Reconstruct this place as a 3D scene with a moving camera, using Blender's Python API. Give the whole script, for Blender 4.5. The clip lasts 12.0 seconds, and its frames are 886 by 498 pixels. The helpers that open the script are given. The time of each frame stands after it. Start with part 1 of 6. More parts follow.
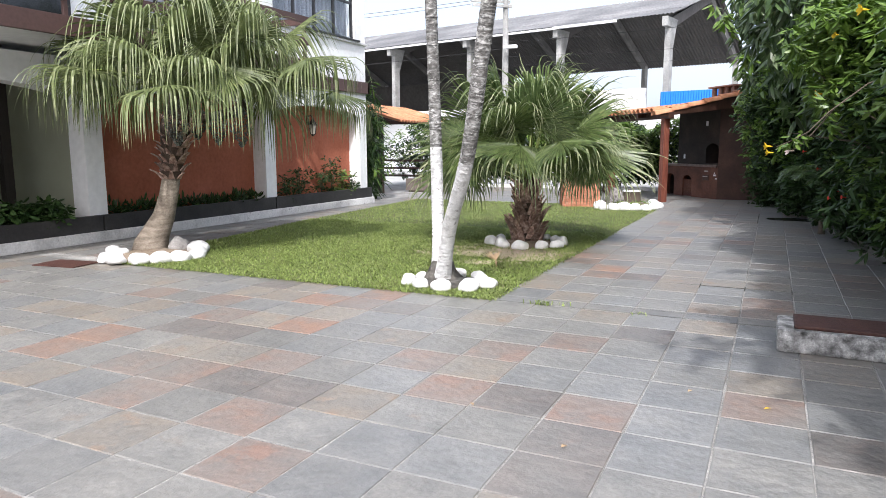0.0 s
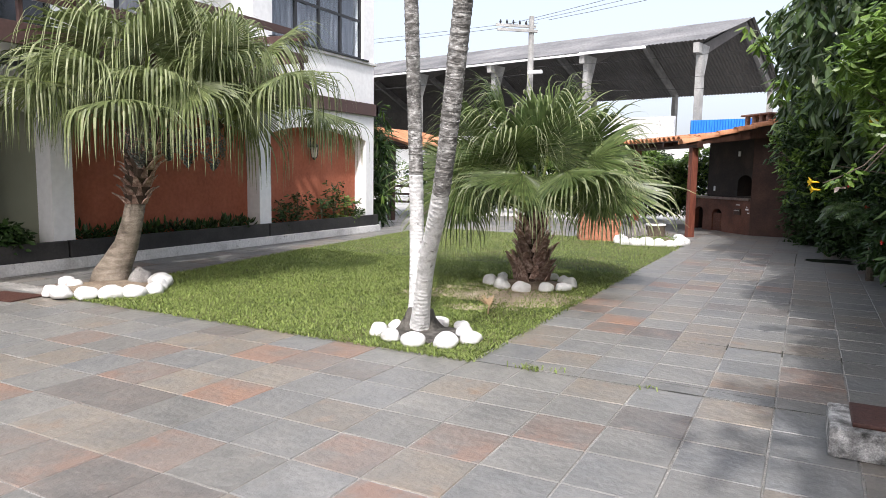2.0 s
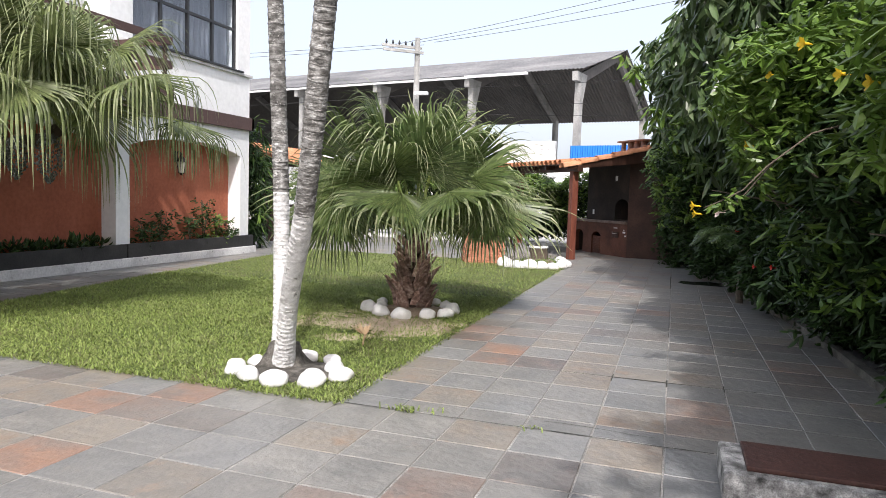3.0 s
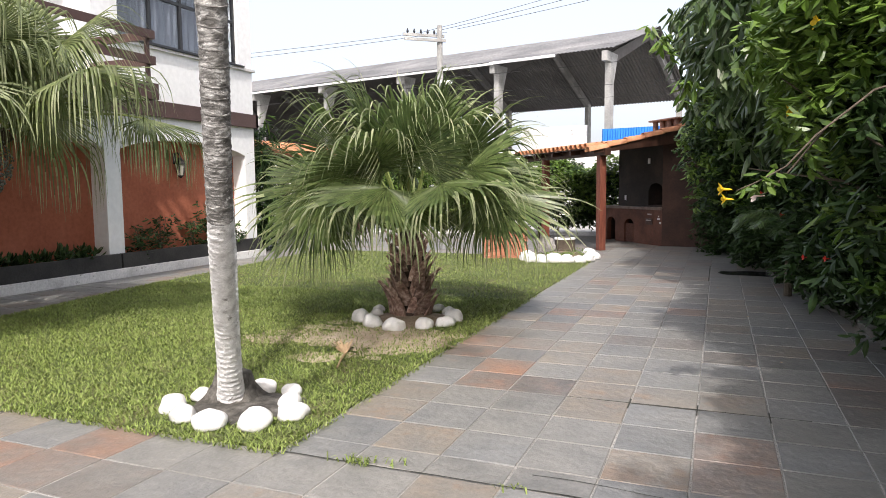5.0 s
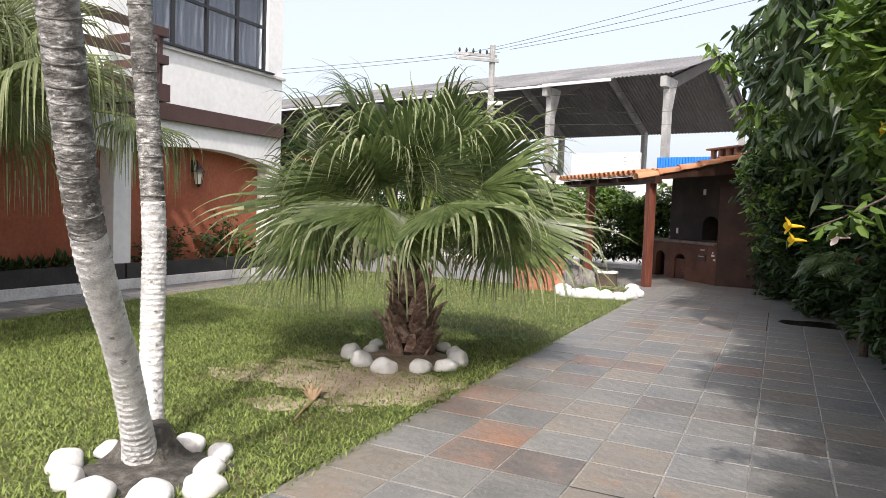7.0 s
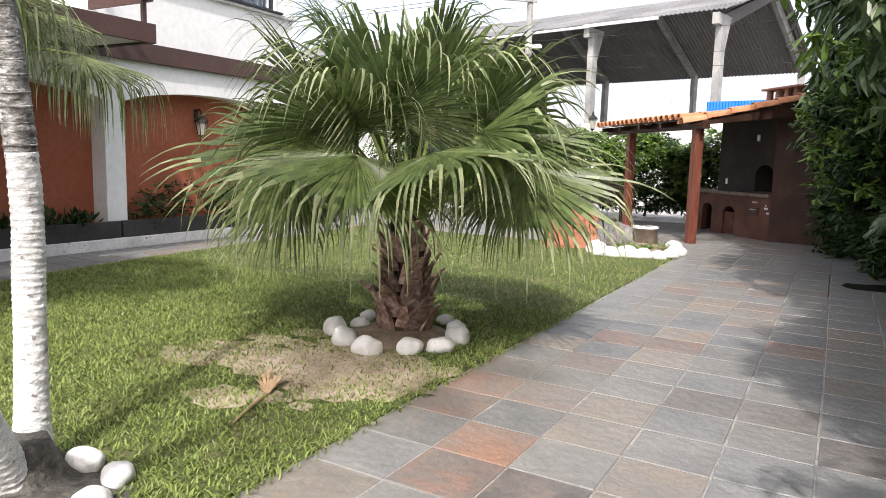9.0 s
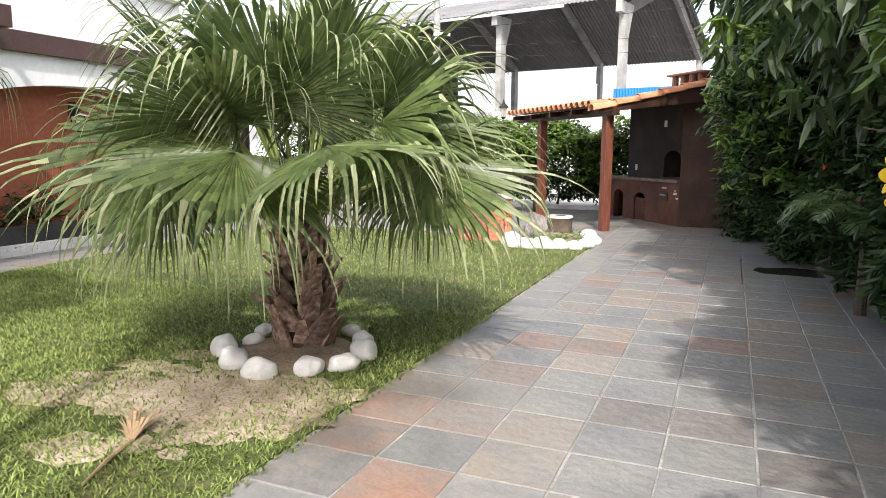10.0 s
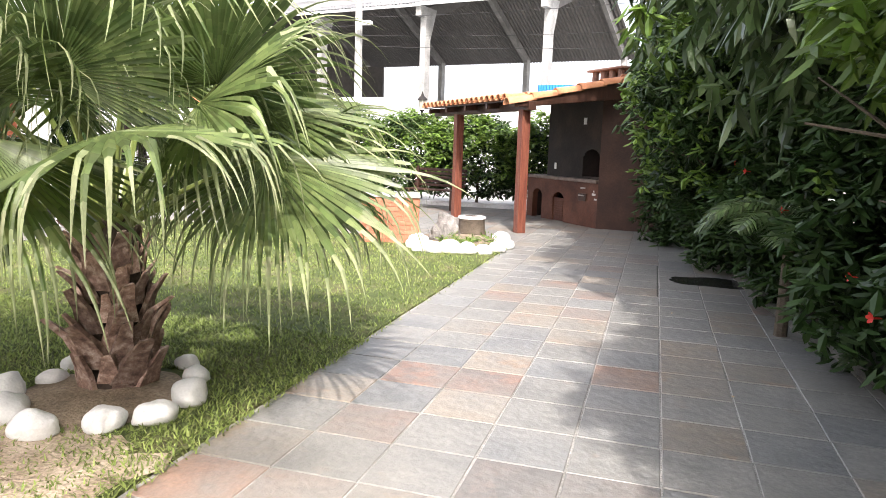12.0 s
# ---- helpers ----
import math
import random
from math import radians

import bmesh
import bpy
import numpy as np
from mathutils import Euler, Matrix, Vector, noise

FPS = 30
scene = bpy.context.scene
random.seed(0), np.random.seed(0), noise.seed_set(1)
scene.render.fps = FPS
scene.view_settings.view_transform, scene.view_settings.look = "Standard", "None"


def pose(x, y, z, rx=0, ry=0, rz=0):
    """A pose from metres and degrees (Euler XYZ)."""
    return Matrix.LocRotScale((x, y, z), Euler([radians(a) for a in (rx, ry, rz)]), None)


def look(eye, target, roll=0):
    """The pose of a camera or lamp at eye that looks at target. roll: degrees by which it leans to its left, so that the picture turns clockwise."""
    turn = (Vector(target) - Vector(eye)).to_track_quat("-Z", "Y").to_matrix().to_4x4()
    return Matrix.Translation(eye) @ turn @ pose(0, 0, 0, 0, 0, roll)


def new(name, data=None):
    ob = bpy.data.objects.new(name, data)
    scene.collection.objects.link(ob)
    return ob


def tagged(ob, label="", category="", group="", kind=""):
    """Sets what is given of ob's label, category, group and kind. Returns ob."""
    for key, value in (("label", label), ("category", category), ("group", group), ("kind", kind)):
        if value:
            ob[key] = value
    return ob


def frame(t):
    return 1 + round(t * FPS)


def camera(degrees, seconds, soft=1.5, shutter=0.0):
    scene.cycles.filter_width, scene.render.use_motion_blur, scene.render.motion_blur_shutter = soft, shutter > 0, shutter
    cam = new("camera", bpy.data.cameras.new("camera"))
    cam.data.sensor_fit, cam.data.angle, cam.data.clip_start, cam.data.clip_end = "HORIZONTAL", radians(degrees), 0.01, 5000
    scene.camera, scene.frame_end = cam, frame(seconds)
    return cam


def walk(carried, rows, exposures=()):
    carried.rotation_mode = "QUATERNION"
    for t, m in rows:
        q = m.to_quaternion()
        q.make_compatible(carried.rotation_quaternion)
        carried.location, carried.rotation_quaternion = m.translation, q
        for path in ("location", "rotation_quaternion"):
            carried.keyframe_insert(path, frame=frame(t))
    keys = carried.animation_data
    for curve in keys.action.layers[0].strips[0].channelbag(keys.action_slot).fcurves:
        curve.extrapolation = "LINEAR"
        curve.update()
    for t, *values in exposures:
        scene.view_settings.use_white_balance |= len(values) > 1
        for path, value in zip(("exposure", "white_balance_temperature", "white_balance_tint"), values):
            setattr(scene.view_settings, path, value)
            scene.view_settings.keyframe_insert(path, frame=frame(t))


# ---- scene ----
cam = camera(65.6, 12.0, soft=0.85)
PATH = [
    (0, (0.967, -1.009, 1.347), (0.116, 0.776, 1.052), -0.2),
    (0.5, (0.937, -0.761, 1.386), (-0.048, 0.965, 1.16), 0.9),
    (1, (0.832, -0.443, 1.386), (-0.087, 1.325, 1.213), 1.0),
    (1.5, (0.835, -0.16, 1.363), (-0.007, 1.64, 1.136), -0.8),
    (2, (0.891, 0.118, 1.369), (-0.036, 1.876, 1.146), 0.9),
    (2.5, (0.829, 0.37, 1.367), (0.036, 2.198, 1.197), 3.7),
    (2.7, (0.776, 0.478, 1.356), (0.144, 2.37, 1.209), 1.9),
    (4.3, (0.868, 1.242, 1.354), (0.222, 3.126, 1.172), 1.8),
    (4.5, (0.859, 1.357, 1.392), (0.285, 3.269, 1.27), 1.5),
    (5, (0.891, 1.647, 1.368), (0.15, 3.495, 1.188), -0.6),
    (5.5, (0.99, 1.902, 1.367), (0.071, 3.659, 1.108), -0.3),
    (6, (0.971, 2.117, 1.353), (0.147, 3.935, 1.218), 3.7),
    (6.5, (0.9, 2.432, 1.344), (0.123, 4.27, 1.212), 2.9),
    (6.7, (0.893, 2.546, 1.351), (0.041, 4.353, 1.252), 1.8),
    (8.3, (0.767, 3.353, 1.365), (-0.143, 5.11, 1.078), 1.3),
    (8.5, (0.775, 3.468, 1.374), (-0.185, 5.201, 1.102), -0.9),
    (9, (0.771, 3.7, 1.363), (-0.209, 5.424, 1.101), 1.6),
    (9.5, (0.689, 3.991, 1.389), (-0.172, 5.777, 1.125), 1.0),
    (10, (0.618, 4.189, 1.382), (-0.145, 6.015, 1.097), 0.4),
    (10.5, (0.665, 4.433, 1.394), (-0.174, 6.24, 1.218), -0.9),
    (11, (0.754, 4.635, 1.384), (0.06, 6.483, 1.058), 3.4),
    (11.5, (0.744, 4.922, 1.379), (0.294, 6.85, 1.092), 3.6),
    (12, (0.681, 5.154, 1.382), (0.107, 7.046, 1.085), 1.8),
]
EXPOSURES = [(0, 0.62, 6050, 13), (1.25, 0.5, 6200, 14), (2.5, 0.46, 6300, 14), (5.5, 0.54, 6550, 14), (6.5, 0.42, 6550, 14), (9, 0.65, 6500, 14), (10.5, 0.93, 6500, 12), (11, 1.0, 6500, 13), (12, 1.42, 6600, 14)]
walk(cam, [(t, look(eye, target, roll)) for t, eye, target, roll in PATH], EXPOSURES)

# ---- light ----
SUN_TO = Vector((0.36, -0.93, 0.0)).normalized()
ELEV = radians(49)
world = bpy.data.worlds.new("world")
scene.world = world
world.use_nodes = True
wn = world.node_tree
sky = wn.nodes.new("ShaderNodeTexSky")
sky.sky_type = "NISHITA"
sky.sun_disc = False
sky.sun_elevation = ELEV
sky.sun_rotation = math.atan2(SUN_TO.x, SUN_TO.y)
sky.air_density, sky.dust_density, sky.ozone_density = 0.8, 6.0, 0.8
wn.nodes["Background"].inputs[1].default_value = 0.12
wn.links.new(sky.outputs[0], wn.nodes["Background"].inputs[0])
# even bright haze over the whole sky
haze = wn.nodes.new("ShaderNodeBackground")
haze.inputs[0].default_value = (0.93, 0.97, 1.0, 1)
haze.inputs[1].default_value = 0.5
both = wn.nodes.new("ShaderNodeAddShader")
wn.links.new(wn.nodes["Background"].outputs[0], both.inputs[0])
wn.links.new(haze.outputs[0], both.inputs[1])
wn.links.new(both.outputs[0], wn.nodes["World Output"].inputs["Surface"])
sun_data = bpy.data.lights.new("sun", "SUN")
sun_data.energy, sun_data.angle, sun_data.color = 3.2, radians(1.5), (1.0, 0.965, 0.91)
sun = new("sun", sun_data)
sun_from = Vector((SUN_TO.x * math.cos(ELEV), SUN_TO.y * math.cos(ELEV), math.sin(ELEV)))
sun.matrix_world = look(sun_from * 60, (0, 0, 0))


# ---- materials ----
def surface(name, stops, scale=3.0, rough=0.7, bump=0.0, bump_scale=40.0, vary="", metal=0.0, fine=0.0, stretch=None,
            spots=None, through_light=0.0, spec=0.4, amount=0.25, dust=None):
    """A procedural surface: a ramp over coarse noise, fine grain, per-piece variation and relief."""
    m = bpy.data.materials.new(name)
    m.use_nodes = True
    t = m.node_tree
    n, l = t.nodes, t.links
    b = n["Principled BSDF"]
    b.inputs["Roughness"].default_value = rough
    b.inputs["Metallic"].default_value = metal
    b.inputs["Specular IOR Level"].default_value = spec
    geo = n.new("ShaderNodeNewGeometry")
    vec = geo.outputs["Position"]
    rnd = None
    if vary == "object":
        oi = n.new("ShaderNodeObjectInfo")
        rnd = oi.outputs["Random"]
    elif vary == "island":
        rnd = geo.outputs["Random Per Island"]
    if stretch:
        mp = n.new("ShaderNodeMapping")
        mp.inputs["Scale"].default_value = stretch
        l.new(vec, mp.inputs["Vector"])
        vec = mp.outputs["Vector"]
    if rnd:
        sc = n.new("ShaderNodeVectorMath")
        sc.operation = "SCALE"
        sc.inputs[0].default_value = (37.0, 61.0, 23.0)
        l.new(rnd, sc.inputs["Scale"])
        ad = n.new("ShaderNodeVectorMath")
        l.new(vec, ad.inputs[0])
        l.new(sc.outputs[0], ad.inputs[1])
        vec = ad.outputs[0]
    no = n.new("ShaderNodeTexNoise")
    no.inputs["Scale"].default_value = scale
    no.inputs["Detail"].default_value = 6.0
    no.inputs["Roughness"].default_value = 0.62
    l.new(vec, no.inputs["Vector"])
    ra = n.new("ShaderNodeValToRGB")
    ra.color_ramp.elements[0].position, ra.color_ramp.elements[1].position = 0.3, 0.7
    for k, c in enumerate(stops):
        if k > 1:
            ra.color_ramp.elements.new(0.5)
    for k, c in enumerate(stops):
        e = ra.color_ramp.elements[k]
        e.position = 0.3 + 0.4 * k / max(1, len(stops) - 1)
    for k, c in enumerate(stops):
        ra.color_ramp.elements[k].color = (*c, 1)
    l.new(no.outputs["Fac"], ra.inputs["Fac"])
    col = ra.outputs["Color"]
    if fine:
        f = n.new("ShaderNodeTexNoise")
        f.inputs["Scale"].default_value = scale * 14
        f.inputs["Detail"].default_value = 3.0
        l.new(vec, f.inputs["Vector"])
        mr = n.new("ShaderNodeMapRange")
        mr.inputs["From Min"].default_value, mr.inputs["From Max"].default_value = 0.3, 0.7
        mr.inputs["To Min"].default_value, mr.inputs["To Max"].default_value = 1 - fine, 1 + fine
        l.new(f.outputs["Fac"], mr.inputs["Value"])
        mu = n.new("ShaderNodeMix")
        mu.data_type, mu.blend_type = "RGBA", "MULTIPLY"
        mu.inputs["Factor"].default_value = 1
        l.new(col, mu.inputs["A"])
        l.new(mr.outputs[0], mu.inputs["B"])
        col = mu.outputs["Result"]
    if rnd:
        mr = n.new("ShaderNodeMapRange")
        mr.inputs["To Min"].default_value, mr.inputs["To Max"].default_value = 1 - amount, 1 + amount
        l.new(rnd, mr.inputs["Value"])
        mu = n.new("ShaderNodeMix")
        mu.data_type, mu.blend_type = "RGBA", "MULTIPLY"
        mu.inputs["Factor"].default_value = 1
        l.new(col, mu.inputs["A"])
        l.new(mr.outputs[0], mu.inputs["B"])
        col = mu.outputs["Result"]
    if spots:
        colour, sscale, level = spots
        sp = n.new("ShaderNodeTexNoise")
        sp.inputs["Scale"].default_value = sscale
        sp.inputs["Detail"].default_value = 5.0
        sp.inputs["Roughness"].default_value = 0.7
        l.new(vec, sp.inputs["Vector"])
        mr = n.new("ShaderNodeMapRange")
        mr.inputs["From Min"].default_value, mr.inputs["From Max"].default_value = level, level + 0.08
        l.new(sp.outputs["Fac"], mr.inputs["Value"])
        mu = n.new("ShaderNodeMix")
        mu.data_type = "RGBA"
        l.new(mr.outputs[0], mu.inputs["Factor"])
        l.new(col, mu.inputs["A"])
        mu.inputs["B"].default_value = (*colour, 1)
        col = mu.outputs["Result"]
    if dust:
        colour, dscale, low, high, most = dust
        dn = n.new("ShaderNodeTexNoise")
        dn.inputs["Scale"].default_value = dscale
        dn.inputs["Detail"].default_value = 7.0
        dn.inputs["Roughness"].default_value = 0.65
        l.new(geo.outputs["Position"], dn.inputs["Vector"])
        mr = n.new("ShaderNodeMapRange")
        mr.inputs["From Min"].default_value, mr.inputs["From Max"].default_value = low, high
        mr.inputs["To Max"].default_value = most
        l.new(dn.outputs["Fac"], mr.inputs["Value"])
        mu = n.new("ShaderNodeMix")
        mu.data_type = "RGBA"
        l.new(mr.outputs[0], mu.inputs["Factor"])
        l.new(col, mu.inputs["A"])
        mu.inputs["B"].default_value = (*colour, 1)
        col = mu.outputs["Result"]
    l.new(col, b.inputs["Base Color"])
    if bump:
        bn = n.new("ShaderNodeTexNoise")
        bn.inputs["Scale"].default_value = bump_scale
        bn.inputs["Detail"].default_value = 6.0
        l.new(vec, bn.inputs["Vector"])
        bp = n.new("ShaderNodeBump")
        bp.inputs["Strength"].default_value = bump
        bp.inputs["Distance"].default_value = 0.02
        l.new(bn.outputs["Fac"], bp.inputs["Height"])
        l.new(bp.outputs["Normal"], b.inputs["Normal"])
    if through_light:
        tr = n.new("ShaderNodeBsdfTranslucent")
        l.new(col, tr.inputs["Color"])
        mx = n.new("ShaderNodeMixShader")
        mx.inputs["Fac"].default_value = through_light
        l.new(b.outputs[0], mx.inputs[1])
        l.new(tr.outputs[0], mx.inputs[2])
        l.new(mx.outputs[0], n["Material Output"].inputs["Surface"])
    return m


SLATE = {}
for key, stops, stain, level in (
    ("grey", [(0.137, 0.138, 0.132), (0.185, 0.182, 0.172), (0.232, 0.224, 0.207)], (0.207, 0.181, 0.158), 0.62),
    ("blue", [(0.135, 0.139, 0.140), (0.172, 0.175, 0.174), (0.214, 0.212, 0.206)], (0.195, 0.181, 0.168), 0.66),
    ("tan", [(0.169, 0.161, 0.148), (0.214, 0.189, 0.159), (0.241, 0.201, 0.157)], (0.244, 0.180, 0.132), 0.56),
    ("rust", [(0.156, 0.142, 0.130), (0.192, 0.152, 0.131), (0.209, 0.147, 0.118)], (0.233, 0.149, 0.115), 0.54),
    ("orange", [(0.173, 0.138, 0.116), (0.233, 0.146, 0.109), (0.270, 0.154, 0.101)], (0.197, 0.155, 0.129), 0.6),
    ("dark", [(0.105, 0.100, 0.096), (0.136, 0.122, 0.113), (0.179, 0.154, 0.137)], (0.186, 0.147, 0.127), 0.57),
):
    for kind in ("object", "island"):
        SLATE[key, kind] = surface("slate_" + key, stops, 4.0, 0.42, 0.55, 14, kind, fine=0.16, amount=0.12,
                                   spots=(stain, 3.2, level), spec=0.45, dust=((0.205, 0.2, 0.185), 0.9, 0.38, 0.66, 0.68))
GROUT = surface("grout", [(0.15, 0.148, 0.137), (0.27, 0.262, 0.245), (0.4, 0.39, 0.37)], 2.2, 0.9, 0.4, 60, fine=0.2)
GROUT_OLD = surface("old_grout", [(0.02, 0.022, 0.018), (0.06, 0.06, 0.05)], 9, 0.95, 0.5, 60)
EARTH = surface("earth", [(0.16, 0.12, 0.085), (0.25, 0.195, 0.14), (0.3, 0.245, 0.185)], 4, 0.95, 0.6, 70, fine=0.3)
SAND = surface("sandy_soil", [(0.28, 0.215, 0.155), (0.42, 0.34, 0.26), (0.52, 0.44, 0.35)], 5, 0.95, 0.7, 60, fine=0.25, spots=((0.16, 0.12, 0.08), 14, 0.62))
TURF = surface("turf_soil", [(0.05, 0.075, 0.02), (0.08, 0.1, 0.03), (0.14, 0.125, 0.06)], 2.2, 0.95, 0.7, 90, fine=0.3)
GRASS = surface("grass_blade", [(0.15, 0.21, 0.05), (0.23, 0.3, 0.08), (0.36, 0.38, 0.17)], 1.4, 0.5, vary="island", amount=0.5,
                through_light=0.35, spec=0.25)
WHITE = surface("white_render", [(0.7, 0.71, 0.71), (0.78, 0.79, 0.79), (0.82, 0.82, 0.81)], 0.8, 0.85, 0.12, 60, fine=0.05)
WHITE_OLD = surface("weathered_white", [(0.42, 0.42, 0.41), (0.62, 0.62, 0.61), (0.72, 0.72, 0.7)], 2.5, 0.9, 0.3, 40, fine=0.12,
                    spots=((0.16, 0.16, 0.15), 6.0, 0.62))
RED = surface("terracotta_render", [(0.29, 0.088, 0.047), (0.345, 0.108, 0.058), (0.39, 0.13, 0.075)], 1.2, 0.9, 0.35, 90, fine=0.12)
BROWN = surface("brown_paint", [(0.065, 0.037, 0.032), (0.085, 0.048, 0.042)], 2, 0.55, 0.1, 40, fine=0.12)
PLINTH = surface("dark_plinth_paint", [(0.02, 0.02, 0.021), (0.035, 0.034, 0.034), (0.05, 0.048, 0.046)], 2, 0.6, 0.2, 40, fine=0.15)
GREENISH = surface("pale_green_render", [(0.25, 0.26, 0.19), (0.3, 0.31, 0.23)], 1, 0.9, 0.1, 50)
DARKWOOD = surface("dark_wood", [(0.03, 0.014, 0.01), (0.06, 0.028, 0.018)], 3, 0.45, 0.2, 30, stretch=(6, 6, 0.6), fine=0.2)
DARKGLASS = surface("dark_glass", [(0.012, 0.013, 0.016), (0.02, 0.022, 0.026)], 1, 0.08, spec=0.6)
BLACKWOOD = surface("black_stained_wood", [(0.012, 0.009, 0.008), (0.025, 0.019, 0.016)], 3, 0.5, 0.2, 30, stretch=(6, 6, 0.6), fine=0.2)
REDWOOD = surface("red_stained_wood", [(0.09, 0.026, 0.017), (0.15, 0.046, 0.028), (0.2, 0.08, 0.05)], 5, 0.5, 0.3, 40, stretch=(5, 5, 0.5), fine=0.2)
CLAY = surface("clay_tile", [(0.36, 0.14, 0.07), (0.5, 0.22, 0.11), (0.56, 0.3, 0.17)], 4, 0.8, 0.3, 60, "island", fine=0.15,
               spots=((0.2, 0.14, 0.11), 8.0, 0.66))
BRICKWORK = surface("brick_face", [(0.36, 0.145, 0.085), (0.47, 0.21, 0.13)], 7, 0.85, 0.4, 80, "object", fine=0.15, amount=0.15)
BBQ = surface("dark_red_masonry", [(0.055, 0.019, 0.011), (0.095, 0.034, 0.019), (0.13, 0.055, 0.034)], 3, 0.6, 0.3, 50, fine=0.2)
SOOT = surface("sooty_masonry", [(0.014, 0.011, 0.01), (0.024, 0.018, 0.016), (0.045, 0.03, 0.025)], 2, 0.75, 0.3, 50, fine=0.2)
STONE_WHITE = surface("painted_stone", [(0.55, 0.55, 0.53), (0.68, 0.68, 0.67), (0.74, 0.74, 0.73)], 7, 0.75, 0.4, 25, fine=0.06,
                      spots=((0.42, 0.4, 0.34), 10, 0.66))
ROCK = surface("grey_rock", [(0.12, 0.115, 0.11), (0.22, 0.21, 0.2), (0.34, 0.33, 0.31)], 7, 0.9, 0.8, 18, fine=0.3)
SCAR = surface("ring_scar", [(0.05, 0.047, 0.042), (0.16, 0.155, 0.145), (0.55, 0.55, 0.53)], 24, 0.9, 0.5, 40, fine=0.3)
BARK = surface("palm_bark", [(0.11, 0.09, 0.07), (0.22, 0.185, 0.145), (0.31, 0.27, 0.22)], 6, 0.9, 0.6, 25, stretch=(1, 1, 3), fine=0.3)
STUB = surface("palm_stub", [(0.1, 0.06, 0.048), (0.28, 0.18, 0.14), (0.58, 0.46, 0.39)], 18, 0.85, 0.5, 40, "object", fine=0.3, amount=0.4)
FIBRE = surface("palm_fibre", [(0.04, 0.027, 0.02), (0.085, 0.06, 0.045)], 20, 0.95, 0.6, 80)
PALE_BARK = surface("ringed_grey_bark", [(0.055, 0.052, 0.048), (0.2, 0.195, 0.182), (0.53, 0.525, 0.505)], 15, 0.85, 0.9, 30, stretch=(1, 1, 1.8), fine=0.4, spots=((0.58, 0.58, 0.56), 16, 0.56))
ROOTS = surface("matted_roots", [(0.03, 0.028, 0.025), (0.075, 0.07, 0.06), (0.16, 0.15, 0.135)], 14, 0.95, 0.9, 35, fine=0.35)
LIME = surface("lime_wash", [(0.42, 0.415, 0.4), (0.7, 0.7, 0.69), (0.82, 0.82, 0.81)], 13, 0.85, 0.8, 30, stretch=(1, 1, 1.4), fine=0.25,
               spots=((0.2, 0.19, 0.175), 15, 0.6))
PALM_GREEN = surface("palm_leaf", [(0.066, 0.11, 0.034), (0.122, 0.172, 0.056), (0.21, 0.255, 0.1)], 2.5, 0.4, vary="island", amount=0.3,
                     through_light=0.38, spec=0.5)
PALM_PALE = surface("dusty_palm_leaf", [(0.075, 0.105, 0.035), (0.14, 0.175, 0.065), (0.25, 0.28, 0.13)], 2.5, 0.45, vary="island", amount=0.3,
                    through_light=0.3, spec=0.4)
PALM_DRY = surface("palm_leaf_tip", [(0.17, 0.215, 0.095), (0.27, 0.31, 0.16), (0.38, 0.39, 0.24)], 3, 0.5, vary="island", amount=0.25,
                   through_light=0.3)
PETIOLE = surface("palm_petiole", [(0.12, 0.17, 0.04), (0.2, 0.23, 0.07)], 4, 0.45)
STRAW = surface("dry_leaf", [(0.3, 0.2, 0.11), (0.45, 0.33, 0.2)], 8, 0.8, fine=0.2)
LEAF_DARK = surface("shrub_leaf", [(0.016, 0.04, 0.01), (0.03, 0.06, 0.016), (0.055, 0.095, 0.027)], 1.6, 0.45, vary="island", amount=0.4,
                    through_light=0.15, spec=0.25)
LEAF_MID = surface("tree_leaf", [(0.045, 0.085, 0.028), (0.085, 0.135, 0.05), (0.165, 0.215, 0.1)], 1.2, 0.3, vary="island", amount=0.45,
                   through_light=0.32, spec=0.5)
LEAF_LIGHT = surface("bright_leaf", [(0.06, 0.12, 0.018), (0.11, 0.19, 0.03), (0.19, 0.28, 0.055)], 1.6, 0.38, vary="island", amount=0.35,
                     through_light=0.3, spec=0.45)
WOOD_GREY = surface("branch_bark", [(0.07, 0.055, 0.04), (0.13, 0.105, 0.08)], 8, 0.9, 0.5, 40, fine=0.3)
YELLOW = surface("yellow_petal", [(0.75, 0.5, 0.02), (0.85, 0.62, 0.04)], 30, 0.5, through_light=0.3)
PINK = surface("pale_petal", [(0.7, 0.52, 0.47), (0.8, 0.7, 0.64)], 30, 0.5, through_light=0.3)
SCARLET = surface("red_petal", [(0.55, 0.03, 0.02), (0.7, 0.06, 0.04)], 30, 0.5, through_light=0.3)
CONCRETE = surface("grey_concrete", [(0.22, 0.22, 0.21), (0.33, 0.33, 0.315), (0.42, 0.42, 0.4)], 1.5, 0.9, 0.3, 20, fine=0.12)
SHED_GREY = surface("shed_concrete", [(0.2, 0.2, 0.19), (0.3, 0.3, 0.29), (0.4, 0.4, 0.385)], 1.5, 0.9, 0.3, 20, fine=0.15)
MORTAR = surface("brick_mortar", [(0.36, 0.2, 0.14), (0.45, 0.28, 0.2)], 6, 0.9, 0.3, 40)
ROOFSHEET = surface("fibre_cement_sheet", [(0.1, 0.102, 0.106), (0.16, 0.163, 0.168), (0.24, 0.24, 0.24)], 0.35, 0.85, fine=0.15)
